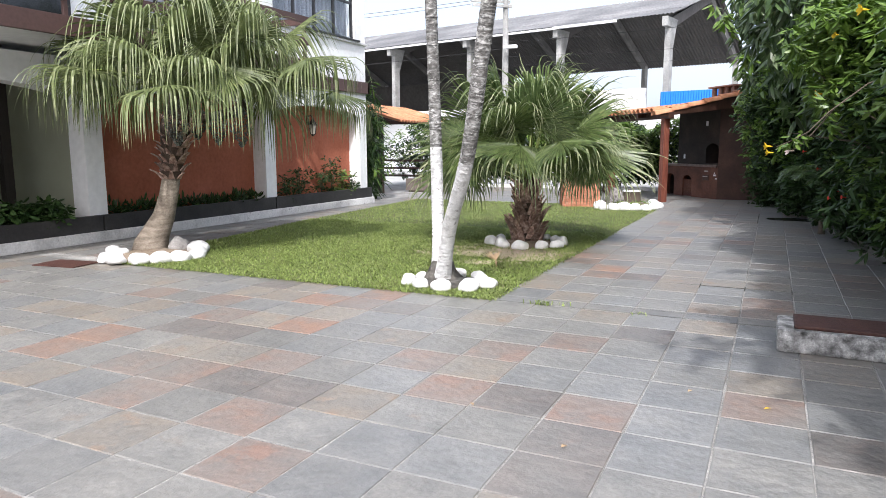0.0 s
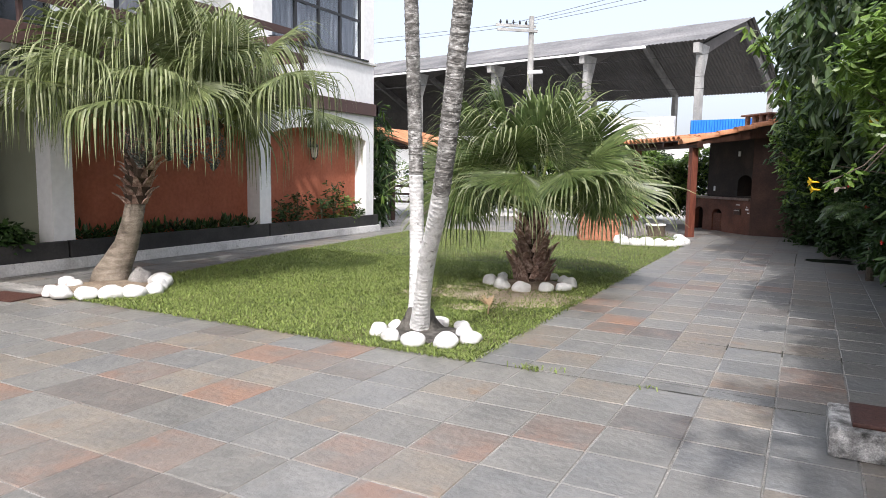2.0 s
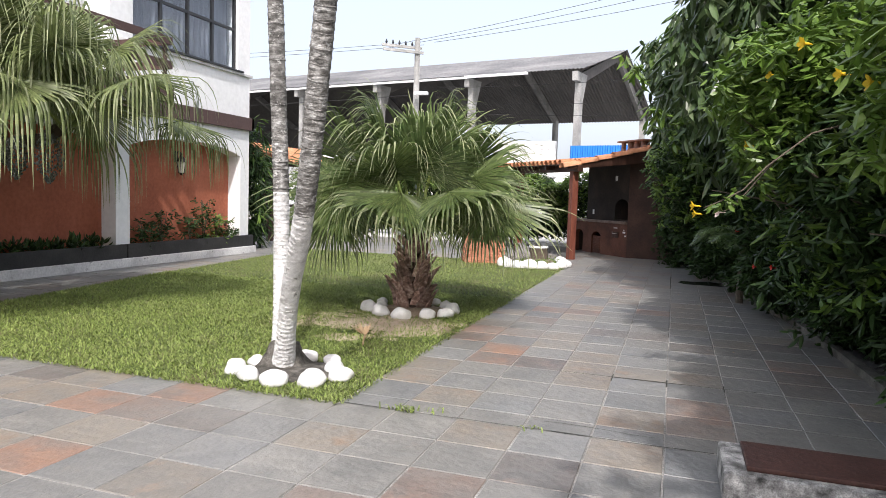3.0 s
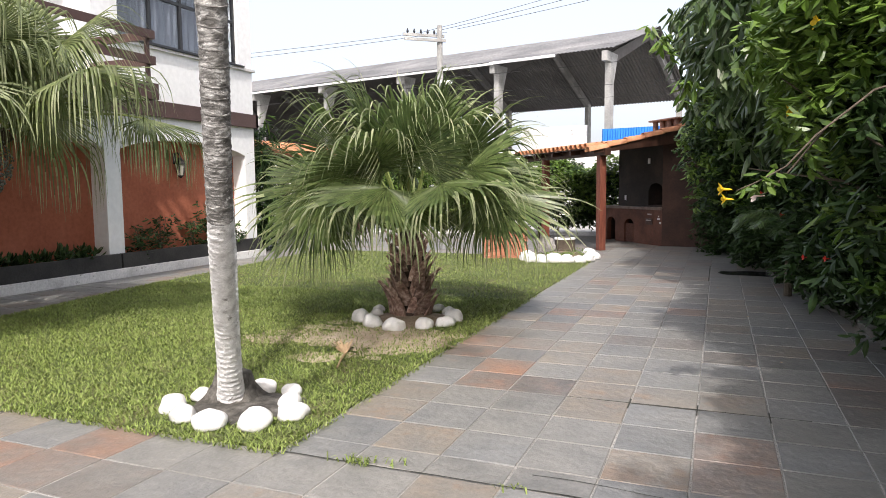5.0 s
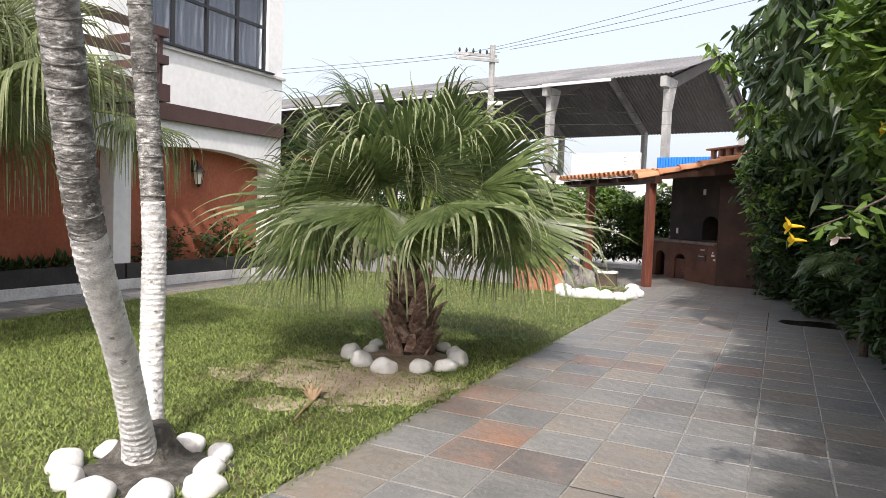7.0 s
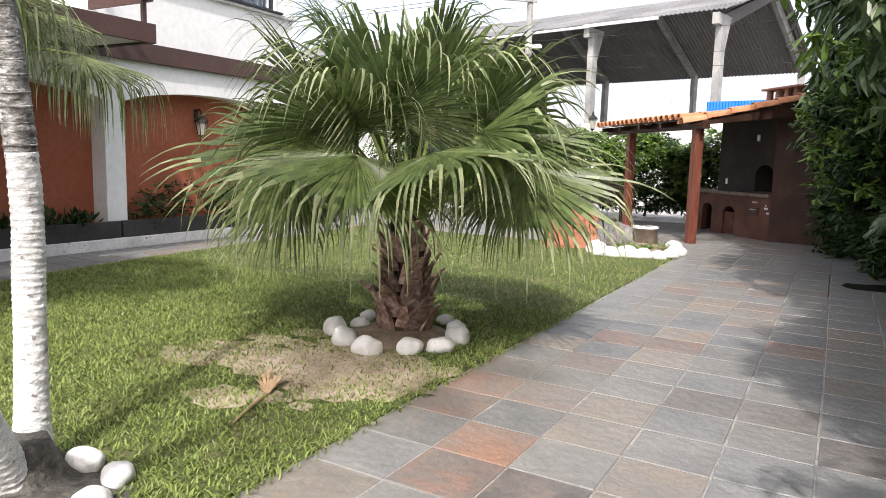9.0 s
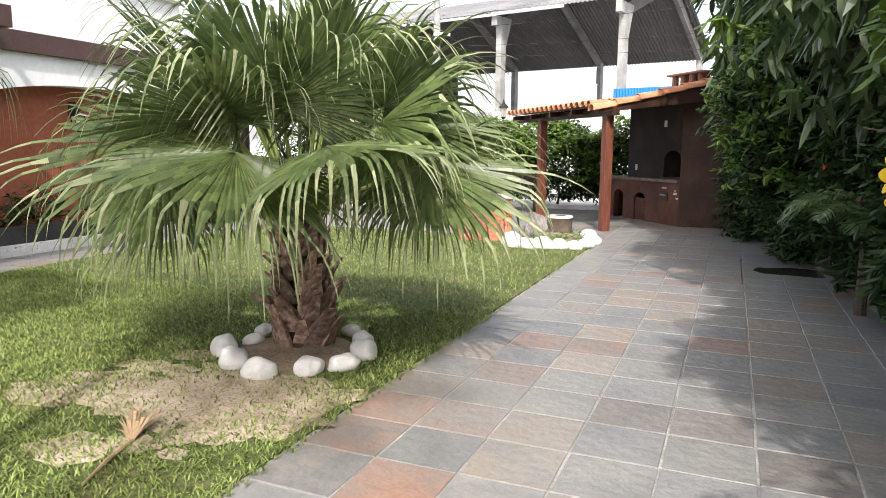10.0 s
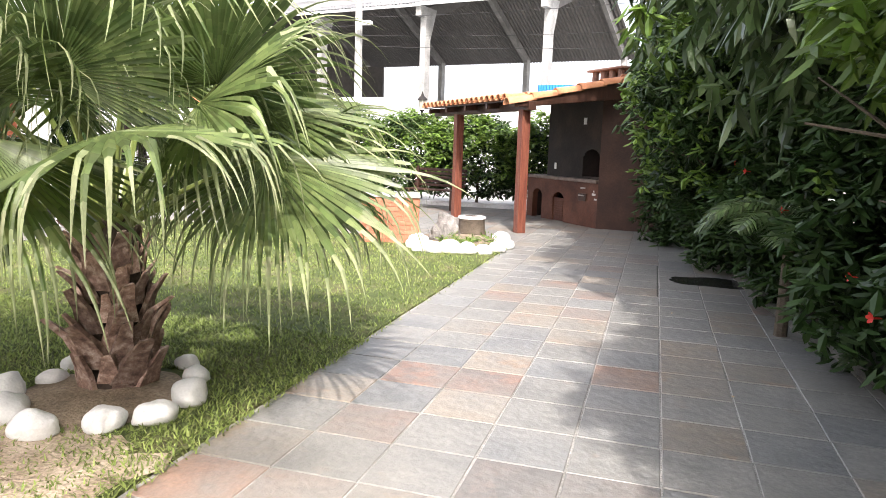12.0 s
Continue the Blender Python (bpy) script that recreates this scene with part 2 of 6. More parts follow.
RAFTER = surface("rafter_concrete", [(0.1, 0.098, 0.094), (0.15, 0.147, 0.14), (0.2, 0.196, 0.19)], 1.5, 0.9, 0.2, 20, fine=0.15)
# shade inside the shed, put into the colour of slope, rafters and back wall
SHED_SHADE = surface("shaded_shed_inside", [(0.07, 0.065, 0.062), (0.11, 0.103, 0.098)], 0.4, 0.9, fine=0.15)
BLUE = surface("blue_sheet", [(0.02, 0.17, 0.55), (0.03, 0.22, 0.65)], 2, 0.5)
FRAME_DARK = surface("dark_window_frame", [(0.014, 0.015, 0.018), (0.025, 0.027, 0.03)], 3, 0.4)
CURTAIN = surface("grey_curtain", [(0.16, 0.17, 0.2), (0.26, 0.27, 0.3)], 6, 0.9, stretch=(1, 6, 0.2))
IRON = surface("black_iron", [(0.02, 0.018, 0.017), (0.045, 0.04, 0.036)], 8, 0.5, metal=0.6)
GLASSY = surface("lantern_glass", [(0.5, 0.48, 0.42), (0.6, 0.58, 0.5)], 9, 0.2, through_light=0.4)
CABLE = surface("cable", [(0.02, 0.02, 0.02), (0.035, 0.035, 0.035)], 3, 0.6)
RUSTY = surface("brown_iron_cover", [(0.055, 0.025, 0.02), (0.09, 0.04, 0.03)], 5, 0.6, 0.4, 30, fine=0.2)
PUDDLE = surface("wet_dark_slate", [(0.012, 0.012, 0.012), (0.025, 0.024, 0.023)], 4, 0.25)
FRUIT = surface("palm_fruit", [(0.04, 0.05, 0.05), (0.1, 0.11, 0.1), (0.2, 0.2, 0.17)], 25, 0.6, vary="island", amount=0.5)
GLASS = bpy.data.materials.new("window_glass")
GLASS.use_nodes = True
gb = GLASS.node_tree.nodes["Principled BSDF"]
gb.inputs["Base Color"].default_value = (0.8, 0.85, 0.9, 1)
gb.inputs["Transmission Weight"].default_value = 1.0
gb.inputs["Roughness"].default_value = 0.02
gb.inputs["IOR"].default_value = 1.45


# ---- builders ----
def part(name, bm, material, parent=None, label="", smooth=False):
    me = bpy.data.meshes.new(name)
    if smooth:
        for f in bm.faces:
            f.smooth = True
    bm.to_mesh(me)
    bm.free()
    me.materials.append(material)
    ob = new(name, me)
    if parent:
        ob.parent = parent
    if label:
        tagged(ob, label)
    return ob


def raw(name, verts, faces, material, parent=None, label="", smooth=False):
    me = bpy.data.meshes.new(name)
    me.from_pydata(verts, [], faces)
    if smooth:
        me.polygons.foreach_set("use_smooth", [True] * len(me.polygons))
    me.materials.append(material)
    ob = new(name, me)
    if parent:
        ob.parent = parent
    if label:
        tagged(ob, label)
    return ob


def root(name, x, y, z, label, category, group="", kind="", rz=0):
    e = new(name)
    e.matrix_world = pose(x, y, z, 0, 0, rz)
    e.empty_display_size = 0.1
    return tagged(e, label, category, group, kind)


def box(bm, x0, x1, y0, y1, z0, z1, bevel=0.0, m=None):
    r = bmesh.ops.create_cube(bm, size=1.0)["verts"]
    for v in r:
        v.co = Vector(((x0 + x1) / 2 + v.co.x * (x1 - x0), (y0 + y1) / 2 + v.co.y * (y1 - y0), (z0 + z1) / 2 + v.co.z * (z1 - z0)))
    if m is not None:
        bmesh.ops.transform(bm, matrix=m, verts=r)
    if bevel:
        es = list({e for v in r for e in v.link_edges})
        bmesh.ops.bevel(bm, geom=es, offset=bevel, segments=2, affect="EDGES", profile=0.6)
    return bm


def boxes(*specs, bevel=0.0):
    bm = bmesh.new()
    for s in specs:
        box(bm, *s, bevel=bevel)
    return bm


def tube(bm, pts, radii, sides=8, caps=True):
    """A round limb along points."""
    rings = []
    for i, p in enumerate(pts):
        p = Vector(p)
        a = Vector(pts[max(0, i - 1)])
        b = Vector(pts[min(len(pts) - 1, i + 1)])
        d = (b - a).normalized()
        q = d.to_track_quat("Z", "Y")
        ring = []
        for k in range(sides):
            w = 2 * math.pi * k / sides
            ring.append(bm.verts.new(p + q @ Vector((math.cos(w) * radii[i], math.sin(w) * radii[i], 0))))
        rings.append(ring)
    for r0, r1 in zip(rings, rings[1:]):
        for k in range(sides):
            bm.faces.new((r0[k], r0[(k + 1) % sides], r1[(k + 1) % sides], r1[k]))
    if caps:
        bm.faces.new(rings[0][::-1])
        bm.faces.new(rings[-1])
    return bm


def prism(bm, outline, z0, z1, m=None):
    """An upright solid over an outline in x and y."""
    lo = [bm.verts.new((x, y, z0)) for x, y in outline]
    hi = [bm.verts.new((x, y, z1)) for x, y in outline]
    n = len(outline)
    for k in range(n):
        bm.faces.new((lo[k], lo[(k + 1) % n], hi[(k + 1) % n], hi[k]))
    bm.faces.new(lo[::-1])
    bm.faces.new(hi)
    if m is not None:
        bmesh.ops.transform(bm, matrix=m, verts=lo + hi)
    return bm


def rock_bm(sx, sy, sz, seed, rough=0.16, sub=3):
    bm = bmesh.new()
    bmesh.ops.create_icosphere(bm, subdivisions=sub, radius=1.0)
    o = Vector((seed * 3.7, seed * 1.9, seed * 5.3))
    for v in bm.verts:
        k = 1 + rough * noise.noise(v.co * 1.3 + o) * 2 + rough * 0.4 * noise.noise(v.co * 4 + o)
        c = v.co * k
        if c.z < -0.45:
            c.z = -0.45 - (c.z + 0.45) * -0.15
        v.co = Vector((c.x * sx, c.y * sy, (c.z + 0.5) * sz))
    return bm


# ---- ground ----
ground = raw("ground", [(-400, -400, -0.03), (400, -400, -0.03), (400, 400, -0.03), (-400, 400, -0.03)], [(0, 1, 2, 3)], CONCRETE)
tagged(ground, "pale worn concrete ground around the yard", "ground", kind="structure")
pavement = part("pavement", boxes((-9, 5.0, -9, 22, -0.029, -0.005)), GROUT)
tagged(pavement, "grey slate tile pavement with pale joints", "pavement", kind="structure")

LAWN = [(-1.22, 4.56), (-1.22, 14.2), (-2.4, 14.5), (-3.4, 14.75), (-7.25, 14.7), (-6.75, 9.5), (-6.35, 7.0), (-6.05, 4.56)]


def lawn_left(y):
    pts = [(4.0, -6.02), (4.56, -6.05), (7.0, -6.35), (9.5, -6.75), (14.6, -7.25), (20, -7.8)]
    for (a, xa), (b, xb) in zip(pts, pts[1:]):
        if y <= b:
            return xa + (xb - xa) * (y - a) / (b - a)
    return -7.8


lawn_bm = bmesh.new()
prism(lawn_bm, LAWN, -0.02, 0.012)
lawn = tagged(part("lawn", lawn_bm, TURF), "mown green lawn with a bald sandy patch", "lawn", kind="structure")


# ---- house ----
FX, BX0 = -7.85, -6.6
PIERS = [(1.95, 2.25), (5.7, 6.0), (9.57, 9.87), (12.95, 13.25)]
wall_main = bmesh.new()
for (a0, a1), (b0, b1) in zip(PIERS, PIERS[1:]):
    # the arched spandrel between two piers
    n = 14
    low, top = [], []
    for k in range(n + 1):
        s = k / n
        y = a1 + (b0 - a1) * s
        z = 2.02 + 0.2 * (1 - (2 * s - 1) ** 2) ** 0.8
        low.append((y, z))
    for (y0, z0), (y1, z1) in zip(low, low[1:]):
        v = [wall_main.verts.new(c) for c in ((FX, y0, z0), (FX, y1, z1), (FX, y1, 2.58), (FX, y0, 2.58),
                                              (FX - 0.32, y0, z0), (FX - 0.32, y1, z1), (FX - 0.32, y1, 2.58), (FX - 0.32, y0, 2.58))]
        wall_main.faces.new((v[0], v[1], v[2], v[3]))
        wall_main.faces.new((v[4], v[7], v[6], v[5]))
        wall_main.faces.new((v[0], v[4], v[5], v[1]))
for y0, y1 in PIERS:
    box(wall_main, FX - 0.32, FX, y0, y1, 0.0, 2.58)
box(wall_main, FX - 0.32, FX, -6, 1.95, 2.2, 2.58)
# the storey above
box(wall_main, FX - 0.22, FX, 9.45, 9.95, 2.58, 5.9)
box(wall_main, FX - 0.22, FX, 9.95, 12.84, 2.58, 3.76)
box(wall_main, FX - 0.22, FX, 9.95, 12.84, 5.35, 5.9)
box(wall_main, FX - 0.22, FX, 12.84, 13.25, 2.58, 5.9)
box(wall_main, FX - 4.5, FX - 0.22, 13.0, 13.245, 0.0, 5.9)
wall_east = tagged(part("wall_east", wall_main, WHITE), "white rendered house wall with arched bays", "wall", kind="structure")
red_bm = boxes((FX - 0.45, FX - 0.3, 6.0, 9.57, 0.2, 2.5), (FX - 0.45, FX - 0.3, 9.87, 12.95, 0.2, 2.5))
wall_red = tagged(part("wall_red", red_bm, RED), "terracotta red rough rendered wall in the arches", "wall", kind="structure")
upper = boxes((FX - 1.5, FX - 1.3, -6, 9.45, 2.85, 5.9), (FX - 1.3, FX - 0.22, 9.45, 9.6, 2.85, 5.9))
wall_upper = tagged(part("wall_upper", upper, WHITE), "white rendered wall behind the balcony", "wall", kind="structure")
porch = boxes((FX - 3.0, FX - 2.8, -6, 5.7, 0, 2.58), (FX - 3.0, FX - 0.33, 5.72, 5.98, 0, 2.58), (FX - 3.0, FX, -6.2, -6, 0, 2.58))
wall_porch = tagged(part("wall_porch", porch, GREENISH), "pale green rendered wall of the open porch", "wall", kind="structure")
# last box: unseen overhang, added only to shade the wall behind the balcony
slab = boxes((FX - 4.5, FX - 0.33, -6, 13.0, 2.5, 2.575), (FX - 4.5, FX, -6, 13.25, 5.9, 6.05), (FX, BX0 + 0.2, -6, 5.0, 5.9, 6.05))
ceiling = tagged(part("ceiling", slab, WHITE), "white rendered porch ceiling and flat roof slab with added shading overhang", "ceiling", kind="structure")
band = boxes((FX - 0.02, FX + 0.07, 9.4, 13.32, 2.58, 2.84), (FX - 1.0, FX + 0.07, 13.245, 13.32, 2.58, 2.84), bevel=0.006)
trim = tagged(part("trim", band, BROWN), "brown painted band between the storeys", "trim", kind="structure")
sill = boxes((FX - 0.02, FX + 0.05, 9.6, 13.3, 3.68, 3.73), bevel=0.006)
tagged(part("trim_sill", sill, WHITE_OLD), "thin weathered ledge below the window", "trim", kind="structure")
# plinth that holds the flower beds
for y0, y1 in ((-6.0, 1.93), (1.97, 5.83), (5.86, 9.7), (9.73, 13.3)):
    b = bmesh.new()
    box(b, FX + 0.02, FX + 0.1, y0, y1, 0.15, 0.38, 0.008)
    tagged(part("plinth", b, PLINTH), "black painted plinth of the flower bed", "plinth", "plinths", "structure")
base_strip = boxes((FX + 0.0, FX + 0.13, -6, 13.33, 0.0, 0.15), (FX - 0.3, FX + 0.13, 13.33, 13.36, 0, 0.15), bevel=0.01)
tagged(part("baseboard", base_strip, WHITE_OLD), "weathered white painted kerb below the plinth", "kerb", kind="structure")
bed_bm = boxes((FX - 0.32, FX + 0.03, -6, 5.68, 0.0, 0.3), (FX - 0.31, FX + 0.03, 6.02, 9.55, 0.0, 0.3), (FX - 0.31, FX + 0.03, 9.89, 12.93, 0.0, 0.3))
tagged(part("flower_bed", bed_bm, EARTH), "dark earth flower bed along the house wall", "flower bed", kind="structure")

# the large upstairs window
win = root("window_1", FX - 0.1, 11.4, 3.76, "dark framed upstairs window with grey curtains", "window", kind="structure")


def win_part(name, bm, mat, label=""):
    ob = part(name, bm, mat, win, label)
    ob.matrix_parent_inverse = win.matrix_world.inverted()
    return ob


fr = bmesh.new()
for y in (9.95, 10.66, 11.37, 12.08, 12.79):
    box(fr, FX - 0.12, FX - 0.06, y, y + 0.05, 3.76, 5.35)
for z in (3.76, 4.55, 5.3):
    box(fr, FX - 0.115, FX - 0.065, 9.95, 12.84, z, z + 0.05)
win_part("window_frame", fr, FRAME_DARK)
win_part("window_sill", boxes((FX - 0.1, FX + 0.08, 9.85, 12.94, 3.73, 3.762), bevel=0.005), FRAME_DARK)
for y in (10.0, 10.71, 11.42, 12.13):
    for z0, z1 in ((3.81, 4.55), (4.6, 5.3)):
        g = win_part("pane", boxes((FX - 0.094, FX - 0.088, y, y + 0.66, z0, z1)), GLASS)
        g.visible_shadow = False
cur = bmesh.new()
cols = []
for k in range(120):
    y = 9.85 + 3.05 * k / 119
    x = FX - 0.3 + 0.035 * math.sin(k * 1.1) + 0.012 * math.sin(k * 2.7)
    cols.append((cur.verts.new((x, y, 3.7)), cur.verts.new((x, y, 5.5))))
for (a, b), (c, d) in zip(cols, cols[1:]):
    cur.faces.new((a, c, d, b))
cur_ob = tagged(part("curtain", cur, CURTAIN, smooth=True), "grey pleated curtain behind the upstairs window", "curtain")
room = boxes((FX - 3.0, FX - 2.9, 9.6, 13.0, 2.6, 5.9), (FX - 3, FX - 0.25, 9.6, 13.0, 2.6, 2.65))
tagged(part("wall_room", room, GREENISH), "plain inner wall of the upstairs room", "wall", kind="structure")

# balcony
BX, BY = -6.6, 9.45
balcony = root("balcony", BX, BY, 2.6, "brown balcony with two plank rails on the house", "balcony")


def balc(name, bm, mat, label=""):
    ob = part(name, bm, mat, balcony, label)
    ob.matrix_parent_inverse = balcony.matrix_world.inverted()
    return ob


balc("slab", boxes((FX - 1.3, BX - 0.06, -6, BY - 0.05, 2.68, 2.86)), WHITE, "white rendered balcony underside")
balc("fascia", boxes((BX - 0.06, BX, -6, BY, 2.65, 2.88), (FX, BX - 0.06, BY - 0.06, BY, 2.65, 2.88), bevel=0.006), BROWN)
for z in (3.14, 3.5):
    balc("rail", boxes((BX - 0.05, BX - 0.01, -6, BY - 0.02, z, z + 0.12), bevel=0.006), BROWN)
    balc("rail", boxes((FX, BX - 0.05, BY - 0.06, BY - 0.02, z, z + 0.12), bevel=0.006), BROWN)
for k in range(9):
    y = BY - 0.14 - 1.55 * k
    balc("post", boxes((BX - 0.1, BX - 0.052, y, y + 0.05, 2.86, 3.62)), BROWN)

# dark glazed door and window behind the balcony
for y0, y1 in ((3.0, 6.6), (7.7, 8.9)):
    wd = root("window_2", FX - 1.3, (y0 + y1) / 2, 2.9, "dark glazed balcony door with aluminium frame", "window", kind="structure")
    for name, b, mt in (("window_frame", boxes((-0.02, 0.05, y0 - (y0 + y1) / 2, y1 - (y0 + y1) / 2, 0, 0.07), (-0.02, 0.05, y0 - (y0 + y1) / 2, y1 - (y0 + y1) / 2, 2.05, 2.12), (-0.02, 0.05, -0.03, 0.03, 0, 2.1),
                         (-0.02, 0.05, y0 - (y0 + y1) / 2, y0 - (y0 + y1) / 2 + 0.06, 0, 2.1), (-0.02, 0.05, y1 - (y0 + y1) / 2 - 0.06, y1 - (y0 + y1) / 2, 0, 2.1)), FRAME_DARK),
                        ("pane", boxes((0.004, 0.012, y0 - (y0 + y1) / 2 + 0.05, y1 - (y0 + y1) / 2 - 0.05, 0.06, 2.06)), DARKGLASS if y0 < 4 else CURTAIN)):
        part(name, b, mt, wd)
# porch posts
for y in (4.55, 5.05):
    b = bmesh.new()
    box(b, FX - 0.95, FX - 0.83, y, y + 0.14, 0.0, 2.5, 0.01)
    tagged(part("porch_post", b, BLACKWOOD), "dark wooden post standing in the porch", "post", "porch posts")


def wall_lantern(x, y, z):
    r = root("wall_lantern", x, y, z, "black iron wall lantern on the red wall", "lantern", "wall lanterns")

    def p(name, bm, mat, label=""):
        return part(name, bm, mat, r, label)
    b = bmesh.new()
    tube(b, [(0.0, 0, 0.26), (0.08, 0, 0.3), (0.13, 0, 0.24)], [0.012, 0.012, 0.012], 6)
    box(b, -0.005, 0.012, -0.04, 0.04, 0.1, 0.3)
    p("bracket", b, IRON)
    b = bmesh.new()
    tube(b, [(0.13, 0, -0.1), (0.13, 0, 0.1)], [0.055, 0.085], 6)
    p("glass_box", b, GLASSY, "milky lantern glass")
    b = bmesh.new()
    tube(b, [(0.13, 0, 0.1), (0.13, 0, 0.13), (0.13, 0, 0.2), (0.13, 0, 0.25)], [0.11, 0.1, 0.035, 0.015], 6)
    p("cap", b, IRON)
    b = bmesh.new()
    for k in range(6):
        w = math.pi * k / 3
        tube(b, [(0.13 + 0.057 * math.cos(w), 0.057 * math.sin(w), -0.1), (0.13 + 0.088 * math.cos(w), 0.088 * math.sin(w), 0.1)], [0.007, 0.007], 4)
    tube(b, [(0.13, 0, -0.15), (0.13, 0, -0.12), (0.13, 0, -0.1)], [0.015, 0.04, 0.06], 6)
    p("cage", b, IRON)
    return r


wall_lantern(FX - 0.3, 11.35, 1.72)
wall_lantern(FX - 0.3, 7.75, 1.72)


# ---- palms ----
def fan_leaf(m, size, droop, seed, tip_dry=0.25, fall=(0, 0, -1), free=(0.56, 0.68), fold=0.12, ribbon=0.5, spread=(235, 285)):
    """A fan palm blade: pleated ribs joined near the stalk, free tips that hang like ribbons."""
    rng = random.Random(seed)
    vs, fs, pale = [], [], []
    n = 66
    spread = radians(rng.uniform(*spread))
    steps = 12
    down = m.to_3x3().inverted() @ Vector(fall).normalized()
    wave, lobes = rng.uniform(0, 6.28), rng.uniform(0, 6.28)
    for k in range(n):
        a = -spread / 2 + spread * (k + 0.5) / n
        length = size * (0.78 + 0.22 * math.cos(a * 0.75)) * rng.uniform(0.9, 1.1)
        half = spread / n / 2
        split = rng.uniform(*free) + 0.04 * math.sin(3 * a + lobes)
        kink = split + rng.uniform(-0.05, 0.1)
        bend = droop * rng.uniform(0.55, 1.5) * (0.25 if rng.random() < 0.2 else 1.0)
        twist = rng.uniform(-0.8, 0.8)
        sway = rng.uniform(-0.2, 0.2)
        dry_from = steps - (rng.choice((2, 3, 4, 5)) if rng.random() < tip_dry * 1.6 else 0)
        pos = Vector((0, 0, 0))
        d = Vector((math.sin(a), math.cos(a), -fold * (1 - math.cos(a)) - 0.5 * fold * abs(math.sin(a)) + 0.07 * math.sin(2.5 * a + wave))).normalized()
        side = Vector((math.cos(a), -math.sin(a), 0))
        rows = []
        for s in range(steps + 1):
            f = s / steps
            if f <= split:
                w = length * f * math.tan(half)
            else:
                w = length * split * math.tan(half) * max(0.05, 1 - ((f - split) / (1 - split)) ** 1.7) * ribbon
            sd = (side + Vector((0, 0, twist * max(0, f - split)))).normalized()
            ridge = Vector((0, 0, (0.5 if f <= split else 0.4) * w + 0.002))
            rows.append((pos - sd * w, pos + ridge, pos + sd * w))
            d = (d + down * bend * (0.035 * f if f < kink else 0.45 + 0.7 * (f - kink)) + side * sway * max(0.0, f - split)).normalized()
            pos = pos + d * (length / steps)
        for s in range(steps):
            o = len(vs)
            vs.extend([m @ c for c in rows[s]] + [m @ c for c in rows[s + 1]])
            fs.extend([(o, o + 1, o + 4, o + 3), (o + 1, o + 2, o + 5, o + 4)])
            pale.extend([1 if s >= dry_from else 0] * 2)
    return vs, fs, pale


def frond(parent, base, az, pitch, stalk, size, droop, seed, tip_dry=0.25, tilt=0.2, sag=0.3, free=(0.56, 0.68), fold=0.12, turn=0.35, ribbon=0.5):
    """A stalk that arches out from base, and a fan at its end."""
    rng = random.Random(seed * 7 + 3)
    pts, radii = [], []
    p = Vector(base)
    e = pitch
    for k in range(7):
        pts.append(p.copy())
        radii.append(0.02 - 0.0018 * k)
        d = Vector((math.cos(az) * math.cos(e), math.sin(az) * math.cos(e), math.sin(e)))
        p = p + d * stalk / 6
        e -= sag / 6
    bm = bmesh.new()
    tube(bm, pts, radii, 5)
    stalk_bm = bm
    e2 = e - tilt
    d = Vector((math.cos(az) * math.cos(e2), math.sin(az) * math.cos(e2), math.sin(e2)))
    up = Vector((-math.cos(az) * math.sin(e2), -math.sin(az) * math.sin(e2), math.cos(e2)))
    right = d.cross(up)
    roll = rng.uniform(-turn, turn)
    r2 = right * math.cos(roll) + up * math.sin(roll)
    u2 = up * math.cos(roll) - right * math.sin(roll)
    c = pts[-1]
    m = Matrix(((r2.x, d.x, u2.x, c.x), (r2.y, d.y, u2.y, c.y), (r2.z, d.z, u2.z, c.z), (0, 0, 0, 1)))
    lean = 0.75 * max(0.0, math.sin(e2))
    vs, fs, pale = fan_leaf(m, size, droop * (1 + 0.5 * lean), seed, tip_dry, (lean * math.cos(az), lean * math.sin(az), -1), free, fold, ribbon)
    ob = raw("frond", vs, fs, PALM_GREEN, parent)
    ob.data.materials.append(PALM_DRY)
    ob.data.polygons.foreach_set("material_index", pale)
    part("stalk", stalk_bm, PETIOLE, ob)
    return ob


def mound(name, cx, cy, rx, ry, h, label, seed, mat=None):
    verts, faces = [(0, 0, h)], []
    for r in range(1, 7):
        for k in range(28):
            w = 2 * math.pi * k / 28
            f = r / 6
            rr = f * (1 + (0.45 if mat else 0.1) * noise.noise(Vector((math.cos(w) * 2, math.sin(w) * 2, seed))))
            z = h * (1 - f * f) + (0.004 if mat else 0.012) * noise.noise(Vector((rr * 5 * math.cos(w), rr * 5 * math.sin(w), seed))) - (0.02 if r == 6 else 0)
            verts.append((rr * rx * math.cos(w), rr * ry * math.sin(w), z))
    for k in range(28):
        faces.append((0, 1 + k, 1 + (k + 1) % 28))
    for r in range(5):
        for k in range(28):
            a, b = 1 + r * 28 + k, 1 + r * 28 + (k + 1) % 28
            faces.append((a, a + 28, b + 28, b))
    ob = raw(name, verts, faces, mat or EARTH, smooth=True)
    ob.matrix_world = pose(cx, cy, 0.014)
    return tagged(ob, label, "soil", kind="structure")


